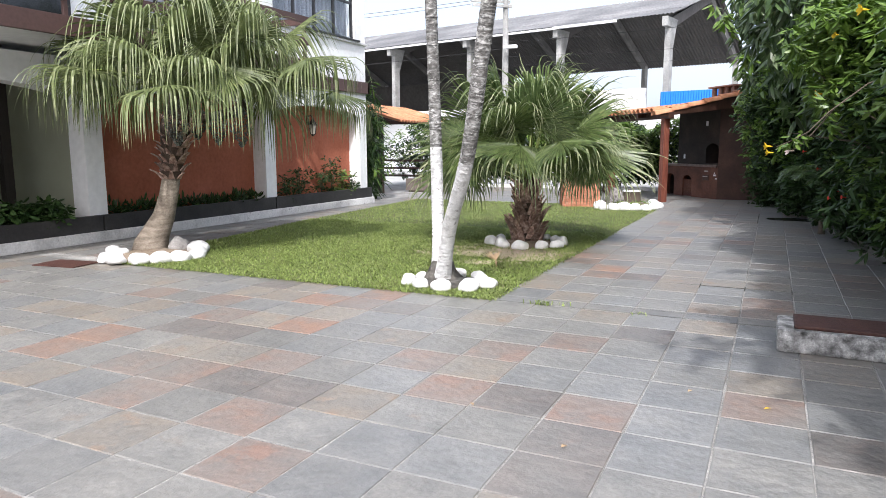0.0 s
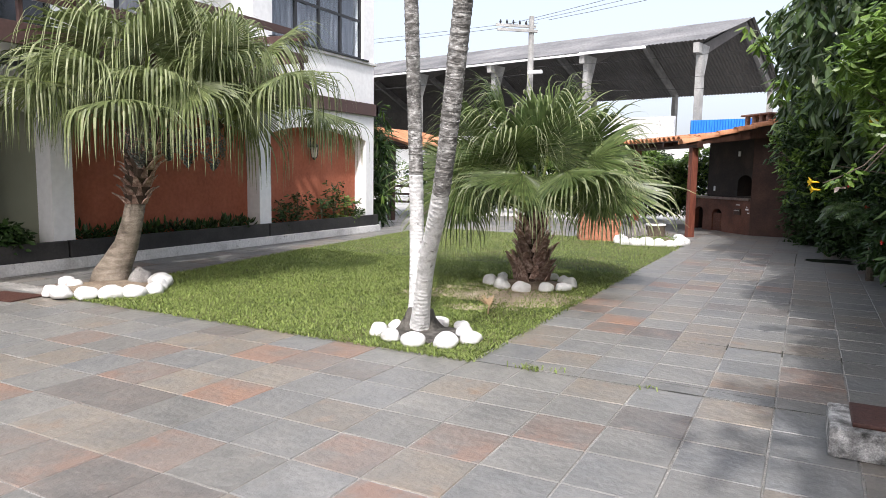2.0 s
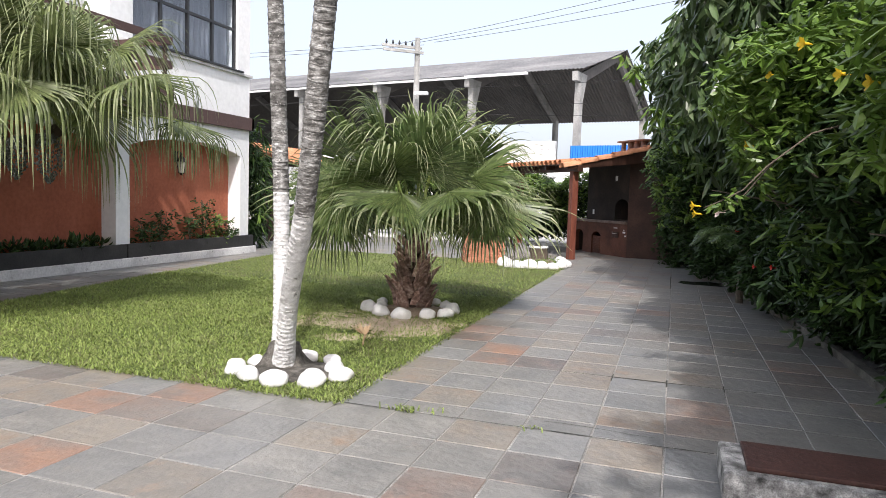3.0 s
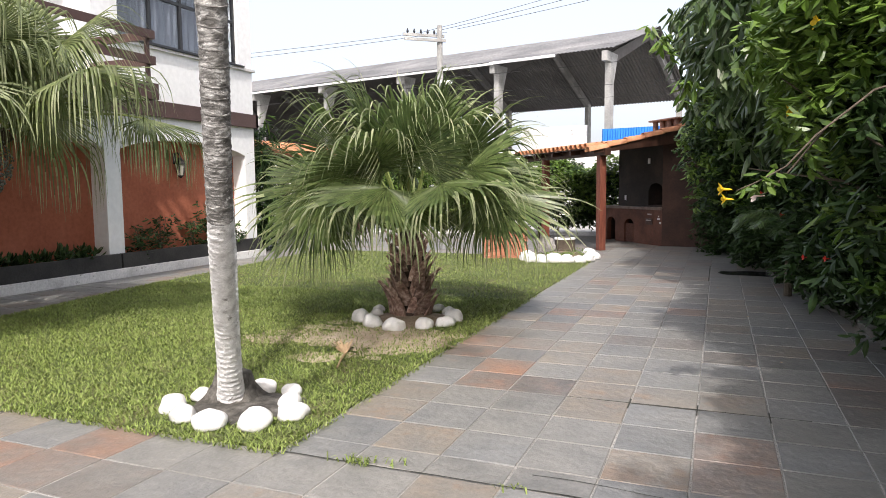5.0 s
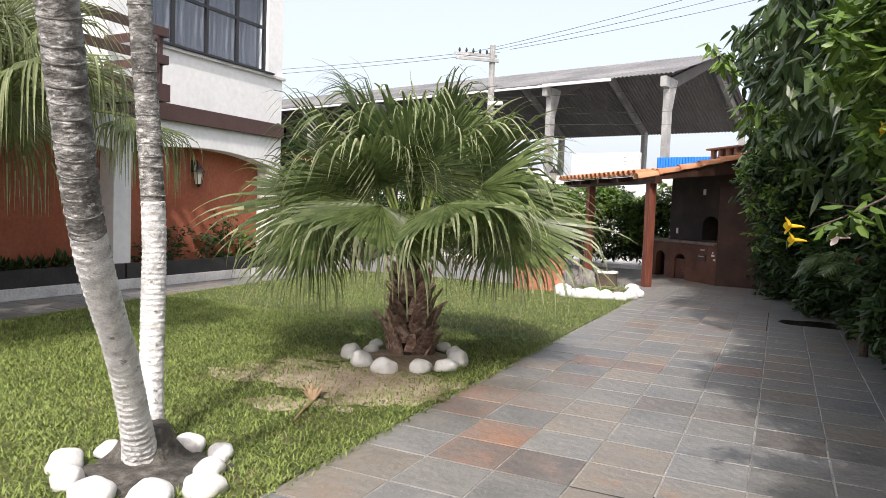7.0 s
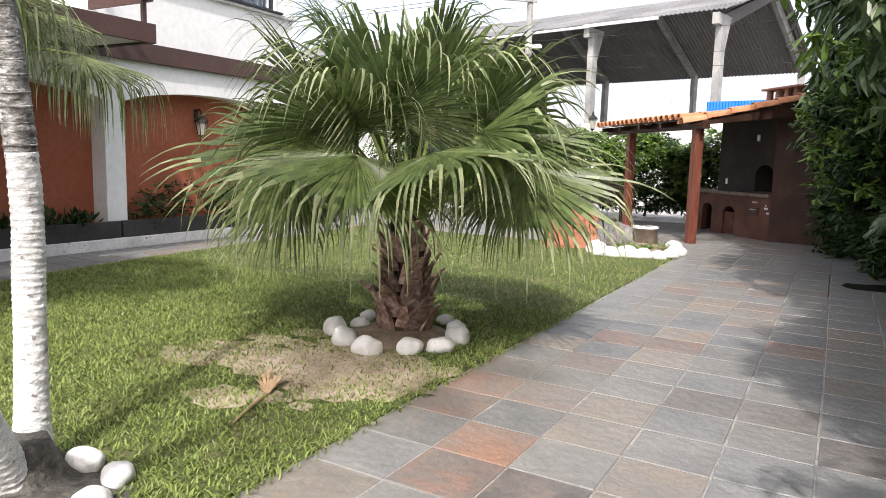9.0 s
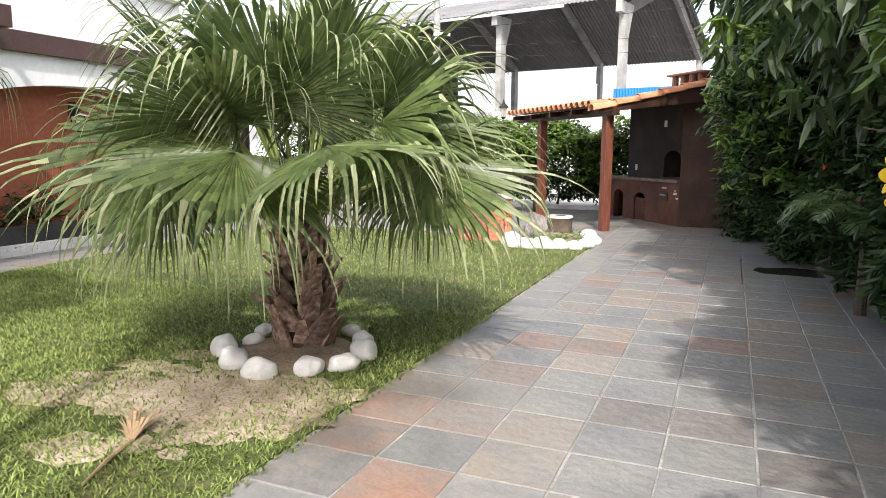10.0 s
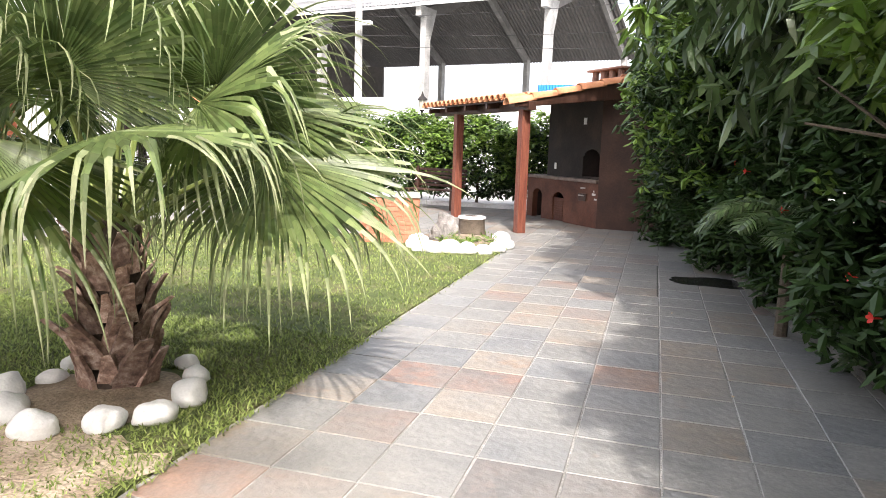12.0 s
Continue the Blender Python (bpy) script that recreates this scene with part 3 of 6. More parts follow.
# short stout palm
P2 = Vector((-2.08, 8.13, 0.0))
palm = root("fan_palm", P2.x, P2.y, 0, "stout fan palm with shaggy stubbed trunk and drooping fronds", "palm")
bm = bmesh.new()
tube(bm, [(0, 0, -0.02), (0, 0, 0.1), (0, 0, 0.35), (0.01, 0, 0.6), (0.0, 0, 0.85), (0, 0, 1.05)], [0.185, 0.175, 0.165, 0.155, 0.13, 0.06], 16)
part("trunk", bm, FIBRE, palm, smooth=True)
rng = random.Random(5)
stub_bm = bmesh.new()
vs = [stub_bm.verts.new(c) for c in ((-0.06, 0, 0), (0.06, 0, 0), (0.06, 0.03, 0), (-0.06, 0.03, 0), (-0.035, -0.045, 0.1), (0.035, -0.045, 0.1), (0.035, -0.015, 0.1), (-0.035, -0.015, 0.1),
                                     (-0.02, -0.1, 0.165), (0.022, -0.11, 0.175), (0.016, -0.09, 0.178), (-0.016, -0.085, 0.168))]
for o in (0, 4):
    for k in range(4):
        stub_bm.faces.new((vs[o + k], vs[o + (k + 1) % 4], vs[o + 4 + (k + 1) % 4], vs[o + 4 + k]))
stub_bm.faces.new(vs[8:12])
stub_bm.faces.new(vs[0:4][::-1])
stub_me = bpy.data.meshes.new("stub")
stub_bm.to_mesh(stub_me)
stub_bm.free()
stub_me.materials.append(STUB)
k = 0
for ring in range(10):
    z = -0.01 + ring * 0.085
    rad = 0.185 - 0.035 * min(1, z / 0.8)
    for j in range(8):
        w = 2 * math.pi * (j + 0.5 * (ring % 2)) / 8 + rng.uniform(-0.2, 0.2)
        ob = new("leaf_stub", stub_me)
        ob.parent = palm
        s = rng.uniform(0.85, 1.35) * (1.15 - 0.35 * ring / 9)
        ob.matrix_basis = pose(rad * math.cos(w), rad * math.sin(w), z + rng.uniform(-0.02, 0.02), rng.uniform(-16, 8), rng.uniform(-10, 10), math.degrees(w) + 90) @ Matrix.Diagonal((s * rng.uniform(0.7, 1.15), s * rng.uniform(0.5, 1.3), s * rng.uniform(0.9, 1.3), 1))
rng = random.Random(11)
N2 = 23
for k in range(N2):
    f = k / (N2 - 1)
    az = k * 2.39996 + 0.9
    pitch = math.asin(0.985 - 0.5 * f) + rng.uniform(-0.08, 0.1)
    sag = 0.1 + 0.25 * f
    blade = (1.35 - 1.7 * f if f < 0.5 else 0.35 - 1.9 * (f - 0.5)) + rng.uniform(-0.2, 0.2)
    frond(palm, (0.06 * math.cos(az), 0.06 * math.sin(az), 0.98 - 0.1 * f), az, pitch,
          0.84 + 0.18 * f * rng.uniform(0.5, 1.1), 0.97 + 0.12 * rng.random(), 1.45 + 0.4 * f, 100 + k, 0.5 + 0.15 * f,
          tilt=pitch - sag - blade, sag=sag, free=(0.54, 0.64), fold=0.1, turn=1.0, ribbon=0.5)

# leaning taller palm by the house
P1 = Vector((-6.3, 5.5, 0.0))
palm1 = root("fan_palm", P1.x, P1.y, 0, "leaning fan palm with smooth grey trunk and hanging fruit", "palm")
bm = bmesh.new()
tube(bm, [(-0.09, -0.06, -0.02), (-0.08, -0.05, 0.08), (-0.01, -0.01, 0.25), (0.08, 0.04, 0.45), (0.14, 0.08, 0.7), (0.19, 0.11, 0.98)],
     [0.235, 0.215, 0.17, 0.138, 0.12, 0.11], 18)
part("trunk", bm, BARK, palm1, smooth=True)
bm = bmesh.new()
tube(bm, [(0.185, 0.108, 0.95), (0.21, 0.13, 1.2), (0.25, 0.16, 1.6), (0.3, 0.2, 2.0)], [0.122, 0.14, 0.19, 0.13], 14)
part("neck", bm, FIBRE, palm1, "dark fibrous neck below the crown", smooth=True)
rng = random.Random(15)
for ring in range(8):
    z = 0.94 + ring * 0.1
    for j in range(8):
        w = 2 * math.pi * (j + 0.5 * (ring % 2)) / 8 + rng.uniform(-0.15, 0.15)
        ob = new("leaf_stub", stub_me)
        ob.parent = palm1
        rad = 0.115 + 0.05 * ring / 7
        s = rng.uniform(0.6, 1.0)
        ob.matrix_basis = pose(0.19 + 0.1 * ring / 7 + rad * math.cos(w), 0.11 + 0.08 * ring / 7 + rad * math.sin(w), z, rng.uniform(-6, 22), 0, math.degrees(w) + 90) @ Matrix.Diagonal((s, s, s, 1))
rng = random.Random(21)
HEADS = [(0.3, 0.2, 2.2, 21, 0.96), (1.0, 0.74, 2.15, 11, 0.92)]
for hx, hy, hz, count, grow in HEADS:
    for k in range(count):
        f = k / (count - 1)
        az = k * 2.39996 + 1.1 + hx
        pitch = math.asin(0.97 - 0.55 * f) + rng.uniform(-0.15, 0.15)
        sag = 0.2 + 0.45 * f
        blade = 0.95 - 1.2 * f + rng.uniform(-0.45, 0.45)
        ob = frond(palm1, (hx + 0.07 * math.cos(az), hy + 0.07 * math.sin(az), hz - 0.2 * f), az, pitch,
              (0.75 + 0.45 * f * rng.uniform(0.8, 1.1)) * grow, (1.08 + 0.15 * rng.random()) * grow, 2.6 + 0.6 * f, 300 + k + count, 0.6 + 0.3 * f,
              tilt=pitch - sag - blade, sag=sag, free=(0.36, 0.48), fold=0.2, turn=0.8, ribbon=0.72)
        ob.data.materials[0] = PALM_PALE
bm = bmesh.new()
tube(bm, [(0.27, 0.17, 1.68), (0.5, 0.38, 1.72), (0.8, 0.64, 1.8), (0.92, 0.75, 1.92)], [0.06, 0.06, 0.07, 0.07], 10)
part("side_head", bm, FIBRE, palm1, "dark fibrous side head", True)


def fruit_bunch(parent, x, y, z, h, r, seed):
    rng = random.Random(seed)
    vs, fs = [], []
    for k in range(420):
        t = rng.random()
        w = rng.uniform(0, 6.283)
        rr = r * math.sin(math.pi * min(1, t * 0.85 + 0.12)) * rng.uniform(0.55, 1.0)
        c = Vector((x + rr * math.cos(w), y + rr * math.sin(w), z - t * h))
        q = rng.uniform(0.011, 0.016)
        o = len(vs)
        vs += [c + Vector(d) * q for d in ((1, 0, 0), (0, 1, 0), (-1, 0, 0), (0, -1, 0), (0, 0, 1), (0, 0, -1))]
        for i in range(4):
            fs += [(o + i, o + (i + 1) % 4, o + 4), (o + (i + 1) % 4, o + i, o + 5)]
    return tagged(raw("fruit_bunch", vs, fs, FRUIT, parent, "hanging bunch of small dark palm fruit", True), kind="stuff")


fruit_bunch(palm1, 0.6, -0.14, 1.92, 0.55, 0.17, 1)
fruit_bunch(palm1, 1.05, 0.5, 1.85, 0.5, 0.15, 2)
fruit_bunch(palm1, 0.25, 0.55, 1.9, 0.45, 0.14, 3)
fruit_bunch(palm1, 0.85, 0.3, 1.8, 0.42, 0.12, 4)

# twin slender palm with lime-washed feet
A0 = Vector((-2.0, 5.18, 0.0))
twin = root("slender_palm", A0.x, A0.y, 0, "twin-stemmed slender palm with lime-washed lower trunks", "palm")


def stem(parent, path, split, r0, r1):
    """A ringed stem: lime-washed below, bare grey bark above."""
    def at(t):
        q = t * (len(path) - 1)
        i = min(int(q), len(path) - 2)
        f = q - i
        p0, p1, p2, p3 = (Vector(path[max(0, min(len(path) - 1, j))]) for j in (i - 1, i, i + 1, i + 2))
        return 0.5 * ((2 * p1) + (p2 - p0) * f + (2 * p0 - 5 * p1 + 4 * p2 - p3) * f * f + (3 * p1 - p0 - 3 * p2 + p3) * f ** 3)
    n = 520
    pts = [at(k / n) for k in range(n + 1)]
    rad = []
    for k, p in enumerate(pts):
        g = r0 + (r1 - r0) * min(1, k / n) + 0.05 * math.exp(-p.z * 9)
        ringy = 0.0032 * (1, 0.3, 0, 0, 0)[k % 5] + 0.003 * noise.noise(p * 6)
        rad.append(g + ringy)
    cut = next(k for k, p in enumerate(pts) if p.z > split)
    for name, a, b, mat, lab in (("limewashed_stem", 0, cut, LIME, "white lime-washed lower stem"), ("bare_stem", cut, n, PALE_BARK, "ringed grey bare stem")):
        bm = bmesh.new()
        tube(bm, pts[a:b + 1], rad[a:b + 1], 14)
        part(name, bm, mat, parent, lab, True)
    rng = random.Random(int(split * 100))
    bm, k = bmesh.new(), cut + 3
    while k < n - 4:
        g, c = rad[k], pts[k]
        tilt = Vector((rng.uniform(-0.006, 0.006), 0, 0))
        d = (pts[k + 1] - pts[k - 1]).normalized()
        h = rng.uniform(0.003, 0.006)
        tube(bm, [c - d * h, c - d * h * 0.4, c + d * h * 0.5, c + d * h * 1.2], [g - 0.002, g + 0.0018, g + 0.002, g - 0.002], 14)
        k += rng.choice((5, 6, 7, 8, 9)) + (0 if pts[k].z > split else 3)
    tagged(part("leaf_scar", bm, SCAR, parent, "pale ring scars round the stem", True), kind="stuff")
    return pts[-1]


top1 = stem(twin, [(0.03, -0.05, -0.02), (0.26, -0.36, 0.6), (0.64, -0.83, 1.25), (0.94, -1.19, 2.2), (1.24, -1.57, 3.2), (1.55, -1.95, 4.6)], 1.22, 0.068, 0.055)
top2 = stem(twin, [(-0.06, 0.06, -0.02), (-0.09, 0.1, 0.7), (-0.11, 0.11, 1.35), (-0.08, -0.04, 2.6), (-0.05, -0.2, 3.9), (-0.02, -0.35, 5.2)], 1.34, 0.064, 0.054)
bm = bmesh.new()
rows = []
for z, r in ((-0.02, 0.25), (0.02, 0.2), (0.06, 0.155), (0.12, 0.125), (0.2, 0.1)):
    row = []
    for k in range(28):
        w = 2 * math.pi * k / 28
        q = r * (1 + (0.32 if z < 0.1 else 0.12) * noise.noise(Vector((math.cos(w) * 2.6, math.sin(w) * 2.6, 1.0))))
        row.append(bm.verts.new((q * math.cos(w) * 1.1 + 0.12 * z, q * math.sin(w) - 0.12 * z, z)))
    rows.append(row)
for r0, r1 in zip(rows, rows[1:]):
    for k in range(28):
        bm.faces.new((r0[k], r0[(k + 1) % 28], r1[(k + 1) % 28], r1[k]))
bm.faces.new(rows[-1])
part("root_mass", bm, ROOTS, twin, "dark matted roots at the foot", True)


def feather(parent, base, az, pitch, length, seed, mat=None, leaflet=0.4):
    rng = random.Random(seed)
    pts = []
    p = Vector(base)
    e = pitch
    n = 16
    for k in range(n + 1):
        pts.append(p.copy())
        p = p + Vector((math.cos(az) * math.cos(e), math.sin(az) * math.cos(e), math.sin(e))) * length / n
        e -= 1.5 / n
    bm = bmesh.new()
    tube(bm, pts, [0.014 * (1 - 0.8 * k / n) for k in range(n + 1)], 5)
    out = Vector((-math.sin(az), math.cos(az), 0))
    for k in range(2, 3 * n):
        f = k / (3 * n)
        i = min(int(f * n), n - 1)
        c = pts[i].lerp(pts[i + 1], f * n - i)
        fwd = (pts[i + 1] - pts[i]).normalized()
        ln = leaflet * math.sin(math.pi * (0.12 + 0.86 * f)) ** 0.7
        for sgn in (-1, 1):
            d = (out * sgn + fwd * 0.8 + Vector((0, 0, rng.uniform(-0.1, 0.25)))).normalized()
            w = fwd * 0.012
            mid = c + d * ln * 0.55
            tip = c + d * ln + Vector((0, 0, -0.28 * ln))
            v = [bm.verts.new(q) for q in (c - w * 0.5, c + w * 0.5, mid + w, mid - w, tip)]
            bm.faces.new((v[0], v[1], v[2], v[3]))
            bm.faces.new((v[3], v[2], v[4]))
    return part("frond", bm, mat or PALM_GREEN, parent)


for top, s in ((top1, 40), (top2, 60)):
    for k in range(9):
        feather(twin, top, k * 0.7 + 0.2, 1.1 - 0.08 * (k % 4), 1.7, s + k)

PALMS = ((-1.9, 5.08, 0.42, 0.4), (-2.14, 8.3, 0.5, 0.44), (-6.25, 5.4, 0.5, 0.5))
rng = random.Random(17)
vs, fs = [], []
for k in range(46):
    px, py, r = rng.gauss(-2.0, 0.4), rng.gauss(7.05, 0.3), rng.uniform(0.06, 0.24)
    o = len(vs)
    vs.append((px, py, 0.0152 + 0.0001 * k))
    for j in range(18):
        w = 2 * math.pi * j / 18
        q = r * (1 + 0.5 * noise.noise(Vector((math.cos(w) * 1.5 + k, math.sin(w) * 1.5, k))) + 0.3 * noise.noise(Vector((math.cos(w) * 5 + k, math.sin(w) * 5, k))))
        vs.append((min(-1.27, px + 1.4 * q * math.cos(w)), py + q * math.sin(w), 0.0125 + 0.0001 * k))
    fs += [(o, o + 1 + j, o + 1 + (j + 1) % 18) for j in range(18)]
tagged(raw("bare_patch", vs, fs, SAND), "bald sandy patches worn in the lawn", "soil", kind="stuff")
mound("soil_patch", -1.86, 5.06, 0.4, 0.36, 0.03, "dark matted roots and soil round the slender palm", 1.0, ROOTS)
mound("soil_patch", -2.04, 7.97, 0.5, 0.5, 0.04, "bare sandy soil round the stout palm", 2.0)
mound("soil_patch", -5.95, 5.1, 0.62, 0.58, 0.05, "bare brown soil round the leaning palm", 3.0)
SLENDER = [(-2.21, 4.87, 1.15), (-2.18, 5.1, 0.95), (-1.9, 5.37, 1.1), (-1.68, 5.37, 0.95), (-1.56, 5.17, 1.05), (-1.42, 5.0, 1.15), (-1.53, 4.79, 1.35), (-1.78, 4.69, 1.3), (-2.01, 4.74, 1.1), (-2.05, 5.3, 0.8)]
STOUT = [(-2.49, 7.79, 1.2), (-2.43, 8.03, 0.8), (-2.25, 7.59, 1.15), (-1.95, 7.47, 1.15), (-1.72, 7.65, 1.1), (-1.56, 7.80, 1.0), (-1.58, 8.09, 1.15), (-1.73, 8.35, 0.9), (-1.93, 8.53, 0.8), (-2.53, 8.27, 0.8)]
LEANING = [(-6.1, 4.52, 1.1), (-5.86, 4.48, 1.3), (-6.3, 4.92, 1.0), (-5.6, 4.58, 1.3), (-5.44, 4.75, 1.35), (-5.31, 4.93, 1.25), (-5.29, 5.17, 1.2), (-5.6, 5.5, 1.6), (-5.45, 5.36, 1.1), (-6.55, 5.0, 1.0)]
for ring, group, name in ((SLENDER, "stones round the slender palm", "slender"), (STOUT, "stones round the stout palm", "stout"), (LEANING, "stones round the leaning palm", "leaning")):
    rng = random.Random(len(name))
    cx, cy = sum(s[0] for s in ring) / len(ring), sum(s[1] for s in ring) / len(ring)
    for x, y, s in ring:
        s *= 0.8 if name == "slender" else 0.93
        b = rock_bm(0.105 * s * rng.uniform(0.9, 1.15), 0.084 * s, 0.076 * s, rng.uniform(0, 90), 0.11)
        o = part("stone", b, STONE_WHITE, smooth=True)
        o.matrix_world = pose(x, y, 0.008, 0, rng.uniform(-6, 6), math.degrees(math.atan2(y - cy, x - cx)) + 90 + rng.uniform(-20, 20))
        tagged(o, "white painted rounded stone edging the %s palm" % name, "stone", group)
grey = part("rock", rock_bm(0.14, 0.11, 0.13, 33, 0.2), ROCK, smooth=True)
grey.matrix_world = pose(-5.93, 5.5, 0.01)
tagged(grey, "rounded grey brown rock by the leaning palm", "rock")


# ---- barbecue kiosk ----
KU, KV = Vector((-0.65, 0.76, 0)).normalized(), Vector((0.76, 0.65, 0)).normalized()
KM = Matrix(((KU.x, KV.x, 0, -1.4), (KU.y, KV.y, 0, 16.3), (0, 0, 1, 0), (0, 0, 0, 1)))
kiosk = root("barbecue_kiosk", -1.4, 16.3, 0, "open kiosk with clay tile roof on red wooden posts", "kiosk")
kiosk.matrix_world = KM


def kp(name, bm, mat, parent=None, label="", smooth=False):
    return part(name, bm, mat, parent or kiosk, label, smooth)


for u in (0.0, 2.52):
    kp("post", boxes((u - 0.075, u + 0.075, -0.075, 0.075, 0.0, 2.0), bevel=0.012), REDWOOD)
kp("beam", boxes((-0.25, 3.6, -0.07, 0.07, 1.98, 2.12), bevel=0.01), DARKWOOD)
SLOPE = 0.112


def roof_z(v):
    return 2.13 + SLOPE * (v + 0.25)


for u in (-0.1, 0.75, 1.6, 2.45, 3.3):
    bm = boxes((u, u + 0.07, -0.3, 3.3, 0.0, 0.09))
    for v in bm.verts:
        v.co.z += roof_z(v.co.y) - 0.11
    kp("rafter", bm, DARKWOOD)
bm = bmesh.new()
lo = [bm.verts.new((u, v, roof_z(v) - 0.012)) for u, v in ((-0.16, -0.3), (3.6, -0.3), (3.6, 3.3), (-0.16, 3.3))]
hi = [bm.verts.new((u, v, roof_z(v) + 0.008)) for u, v in ((-0.16, -0.3), (3.6, -0.3), (3.6, 3.3), (-0.16, 3.3))]
bm.faces.new(lo[::-1])
bm.faces.new(hi)
for k in range(4):
    bm.faces.new((lo[k], lo[(k + 1) % 4], hi[(k + 1) % 4], hi[k]))
kp("boarding", bm, DARKWOOD)


def half_tile(bm, u, v, length, r0, r1, lift, seed, flip=False):
    """One curved clay tile, along the slope."""
    n = 7
    rows = []
    for s, rr in ((0, r0), (1, r1)):
        vv = v + length * s
        row_o, row_i = [], []
        for k in range(n + 1):
            w = math.pi * k / n
            cz = math.sin(w) * rr
            if flip:
                cz = -cz * 0.6
            base = roof_z(vv) + lift + (0.02 * (1 - s) if not flip else 0.012)
            row_o.append(bm.verts.new((u + math.cos(w) * rr, vv, base + cz)))
            row_i.append(bm.verts.new((u + math.cos(w) * (rr - 0.012), vv, base + cz - (0.012 if not flip else -0.012))))
        rows.append((row_o, row_i))
    for k in range(n):
        bm.faces.new((rows[0][0][k], rows[0][0][k + 1], rows[1][0][k + 1], rows[1][0][k]))
        bm.faces.new((rows[0][1][k + 1], rows[0][1][k], rows[1][1][k], rows[1][1][k + 1]))
        bm.faces.new((rows[0][0][k + 1], rows[0][0][k], rows[0][1][k], rows[0][1][k + 1]))


tb = bmesh.new()
half_tile(tb, 0, -0.25, 0.44, 0.072, 0.06, 0.03, 0)
for v in tb.verts:
    v.co.z -= 2.13
    v.co.y += 0.25
cover_me = bpy.data.meshes.new("tile")
tb.to_mesh(cover_me)
tb.free()
cover_me.materials.append(CLAY)
rng = random.Random(3)
pans = bmesh.new()
for c in range(18):
    u = 0.06 + c * 0.2
    for r in range(9):
        v = -0.36 + r * 0.4
        o = new("tile", cover_me)
        o.parent = kiosk
        o.matrix_basis = pose(u + rng.uniform(-0.008, 0.008), v, roof_z(v), 0, 0, rng.uniform(-1.5, 1.5))
        half_tile(pans, u + 0.1, -0.34 + r * 0.4, 0.44, 0.075, 0.07, 0.045, 0, True)
tagged(kp("pan_tiles", pans, CLAY, None, "clay pan tiles between the covers"), kind="stuff")
# barge wall that climbs a little steeper than the tiles, under a line of half-round verge tiles
bm = bmesh.new()
bz = lambda v: 2.1 + 0.225 * (v + 0.3)
q = [bm.verts.new(c) for c in ((-0.2, -0.3, 2.02), (-0.08, -0.3, 2.02), (-0.08, 3.2, roof_z(3.2) - 0.1), (-0.2, 3.2, roof_z(3.2) - 0.1),
                               (-0.2, -0.3, bz(-0.3)), (-0.08, -0.3, bz(-0.3)), (-0.08, 3.2, bz(3.2)), (-0.2, 3.2, bz(3.2)))]
for f in ((3, 2, 1, 0), (4, 5, 6, 7), (0, 1, 5, 4), (1, 2, 6, 5), (2, 3, 7, 6), (3, 0, 4, 7)):
    bm.faces.new([q[i] for i in f])
kp("barge_board", bm, DARKWOOD)
for r in range(8):
    v0 = -0.42 + r * 0.44
    bm = bmesh.new()
    half_tile(bm, -0.14 + rng.uniform(-0.006, 0.006), v0, 0.5, 0.105, 0.09, 0.0, 0)
    for v in bm.verts:
        v.co.z += bz(v.co.y) - roof_z(v.co.y) - 0.035
    kp("verge_tile", bm, CLAY, None, "orange half-round verge tile", True)

# barbecue masonry, in the kiosk's axes; its front stands 1.87 m behind the posts
bbq = root("barbecue", -0.27, 17.63, 0, "dark red masonry barbecue with arched niches and soot-black hood", "barbecue")
BM = Matrix(((KU.x, KV.x, 0, -0.27), (KU.y, KV.y, 0, 17.63), (0, 0, 1, 0), (0, 0, 0, 1)))
bbq.matrix_world = BM


def bq(name, bm, mat, label="", parent=None, smooth=False):
    return part(name, bm, mat, parent or bbq, label, smooth)


def wall_with_arches(u0, u1, z0, z1, arches, v0, v1):
    """A masonry front with arched openings that go through to v1."""
    bm = bmesh.new()
    cells_u = sorted({u0, u1, *[a for ar in arches for a in np.linspace(ar[0], ar[1], 13)]})
    for ua, ub in zip(cells_u, cells_u[1:]):
        mid = (ua + ub) / 2
        gaps = []
        for a0, a1, b0, b1 in arches:
            if a0 < mid < a1:
                r = (a1 - a0) / 2
                s = (mid - (a0 + a1) / 2) / r
                top = b1 - r * 0.75 + r * 0.75 * math.sqrt(max(0, 1 - s * s))
                gaps.append((b0, top))
        spans, z = [], z0
        for g0, g1 in sorted(gaps):
            if g0 > z:
                spans.append((z, g0))
            z = g1
        spans.append((z, z1))
        for za, zb in spans:
            box(bm, ua, ub, v0, v1, za, zb)
    bmesh.ops.remove_doubles(bm, verts=bm.verts, dist=0.0005)
    return bm


bq("base", wall_with_arches(0.0, 2.44, 0.0, 0.8, [(1.86, 2.22, 0.0, 0.58), (1.06, 1.46, 0.0, 0.56)], 0.0, 0.12), BBQ)
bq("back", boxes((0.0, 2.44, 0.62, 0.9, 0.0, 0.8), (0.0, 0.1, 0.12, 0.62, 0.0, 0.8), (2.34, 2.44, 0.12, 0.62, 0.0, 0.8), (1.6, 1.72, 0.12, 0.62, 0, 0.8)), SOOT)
bq("counter", boxes((0.02, 2.48, -0.05, 0.42, 0.8, 0.86), bevel=0.01), surface("worn_counter", [(0.1, 0.07, 0.06), (0.22, 0.17, 0.14)], 6, 0.5, 0.2, 40, fine=0.2))
bm = boxes((1.07, 1.45, 0.03, 0.06, 0.01, 0.45))
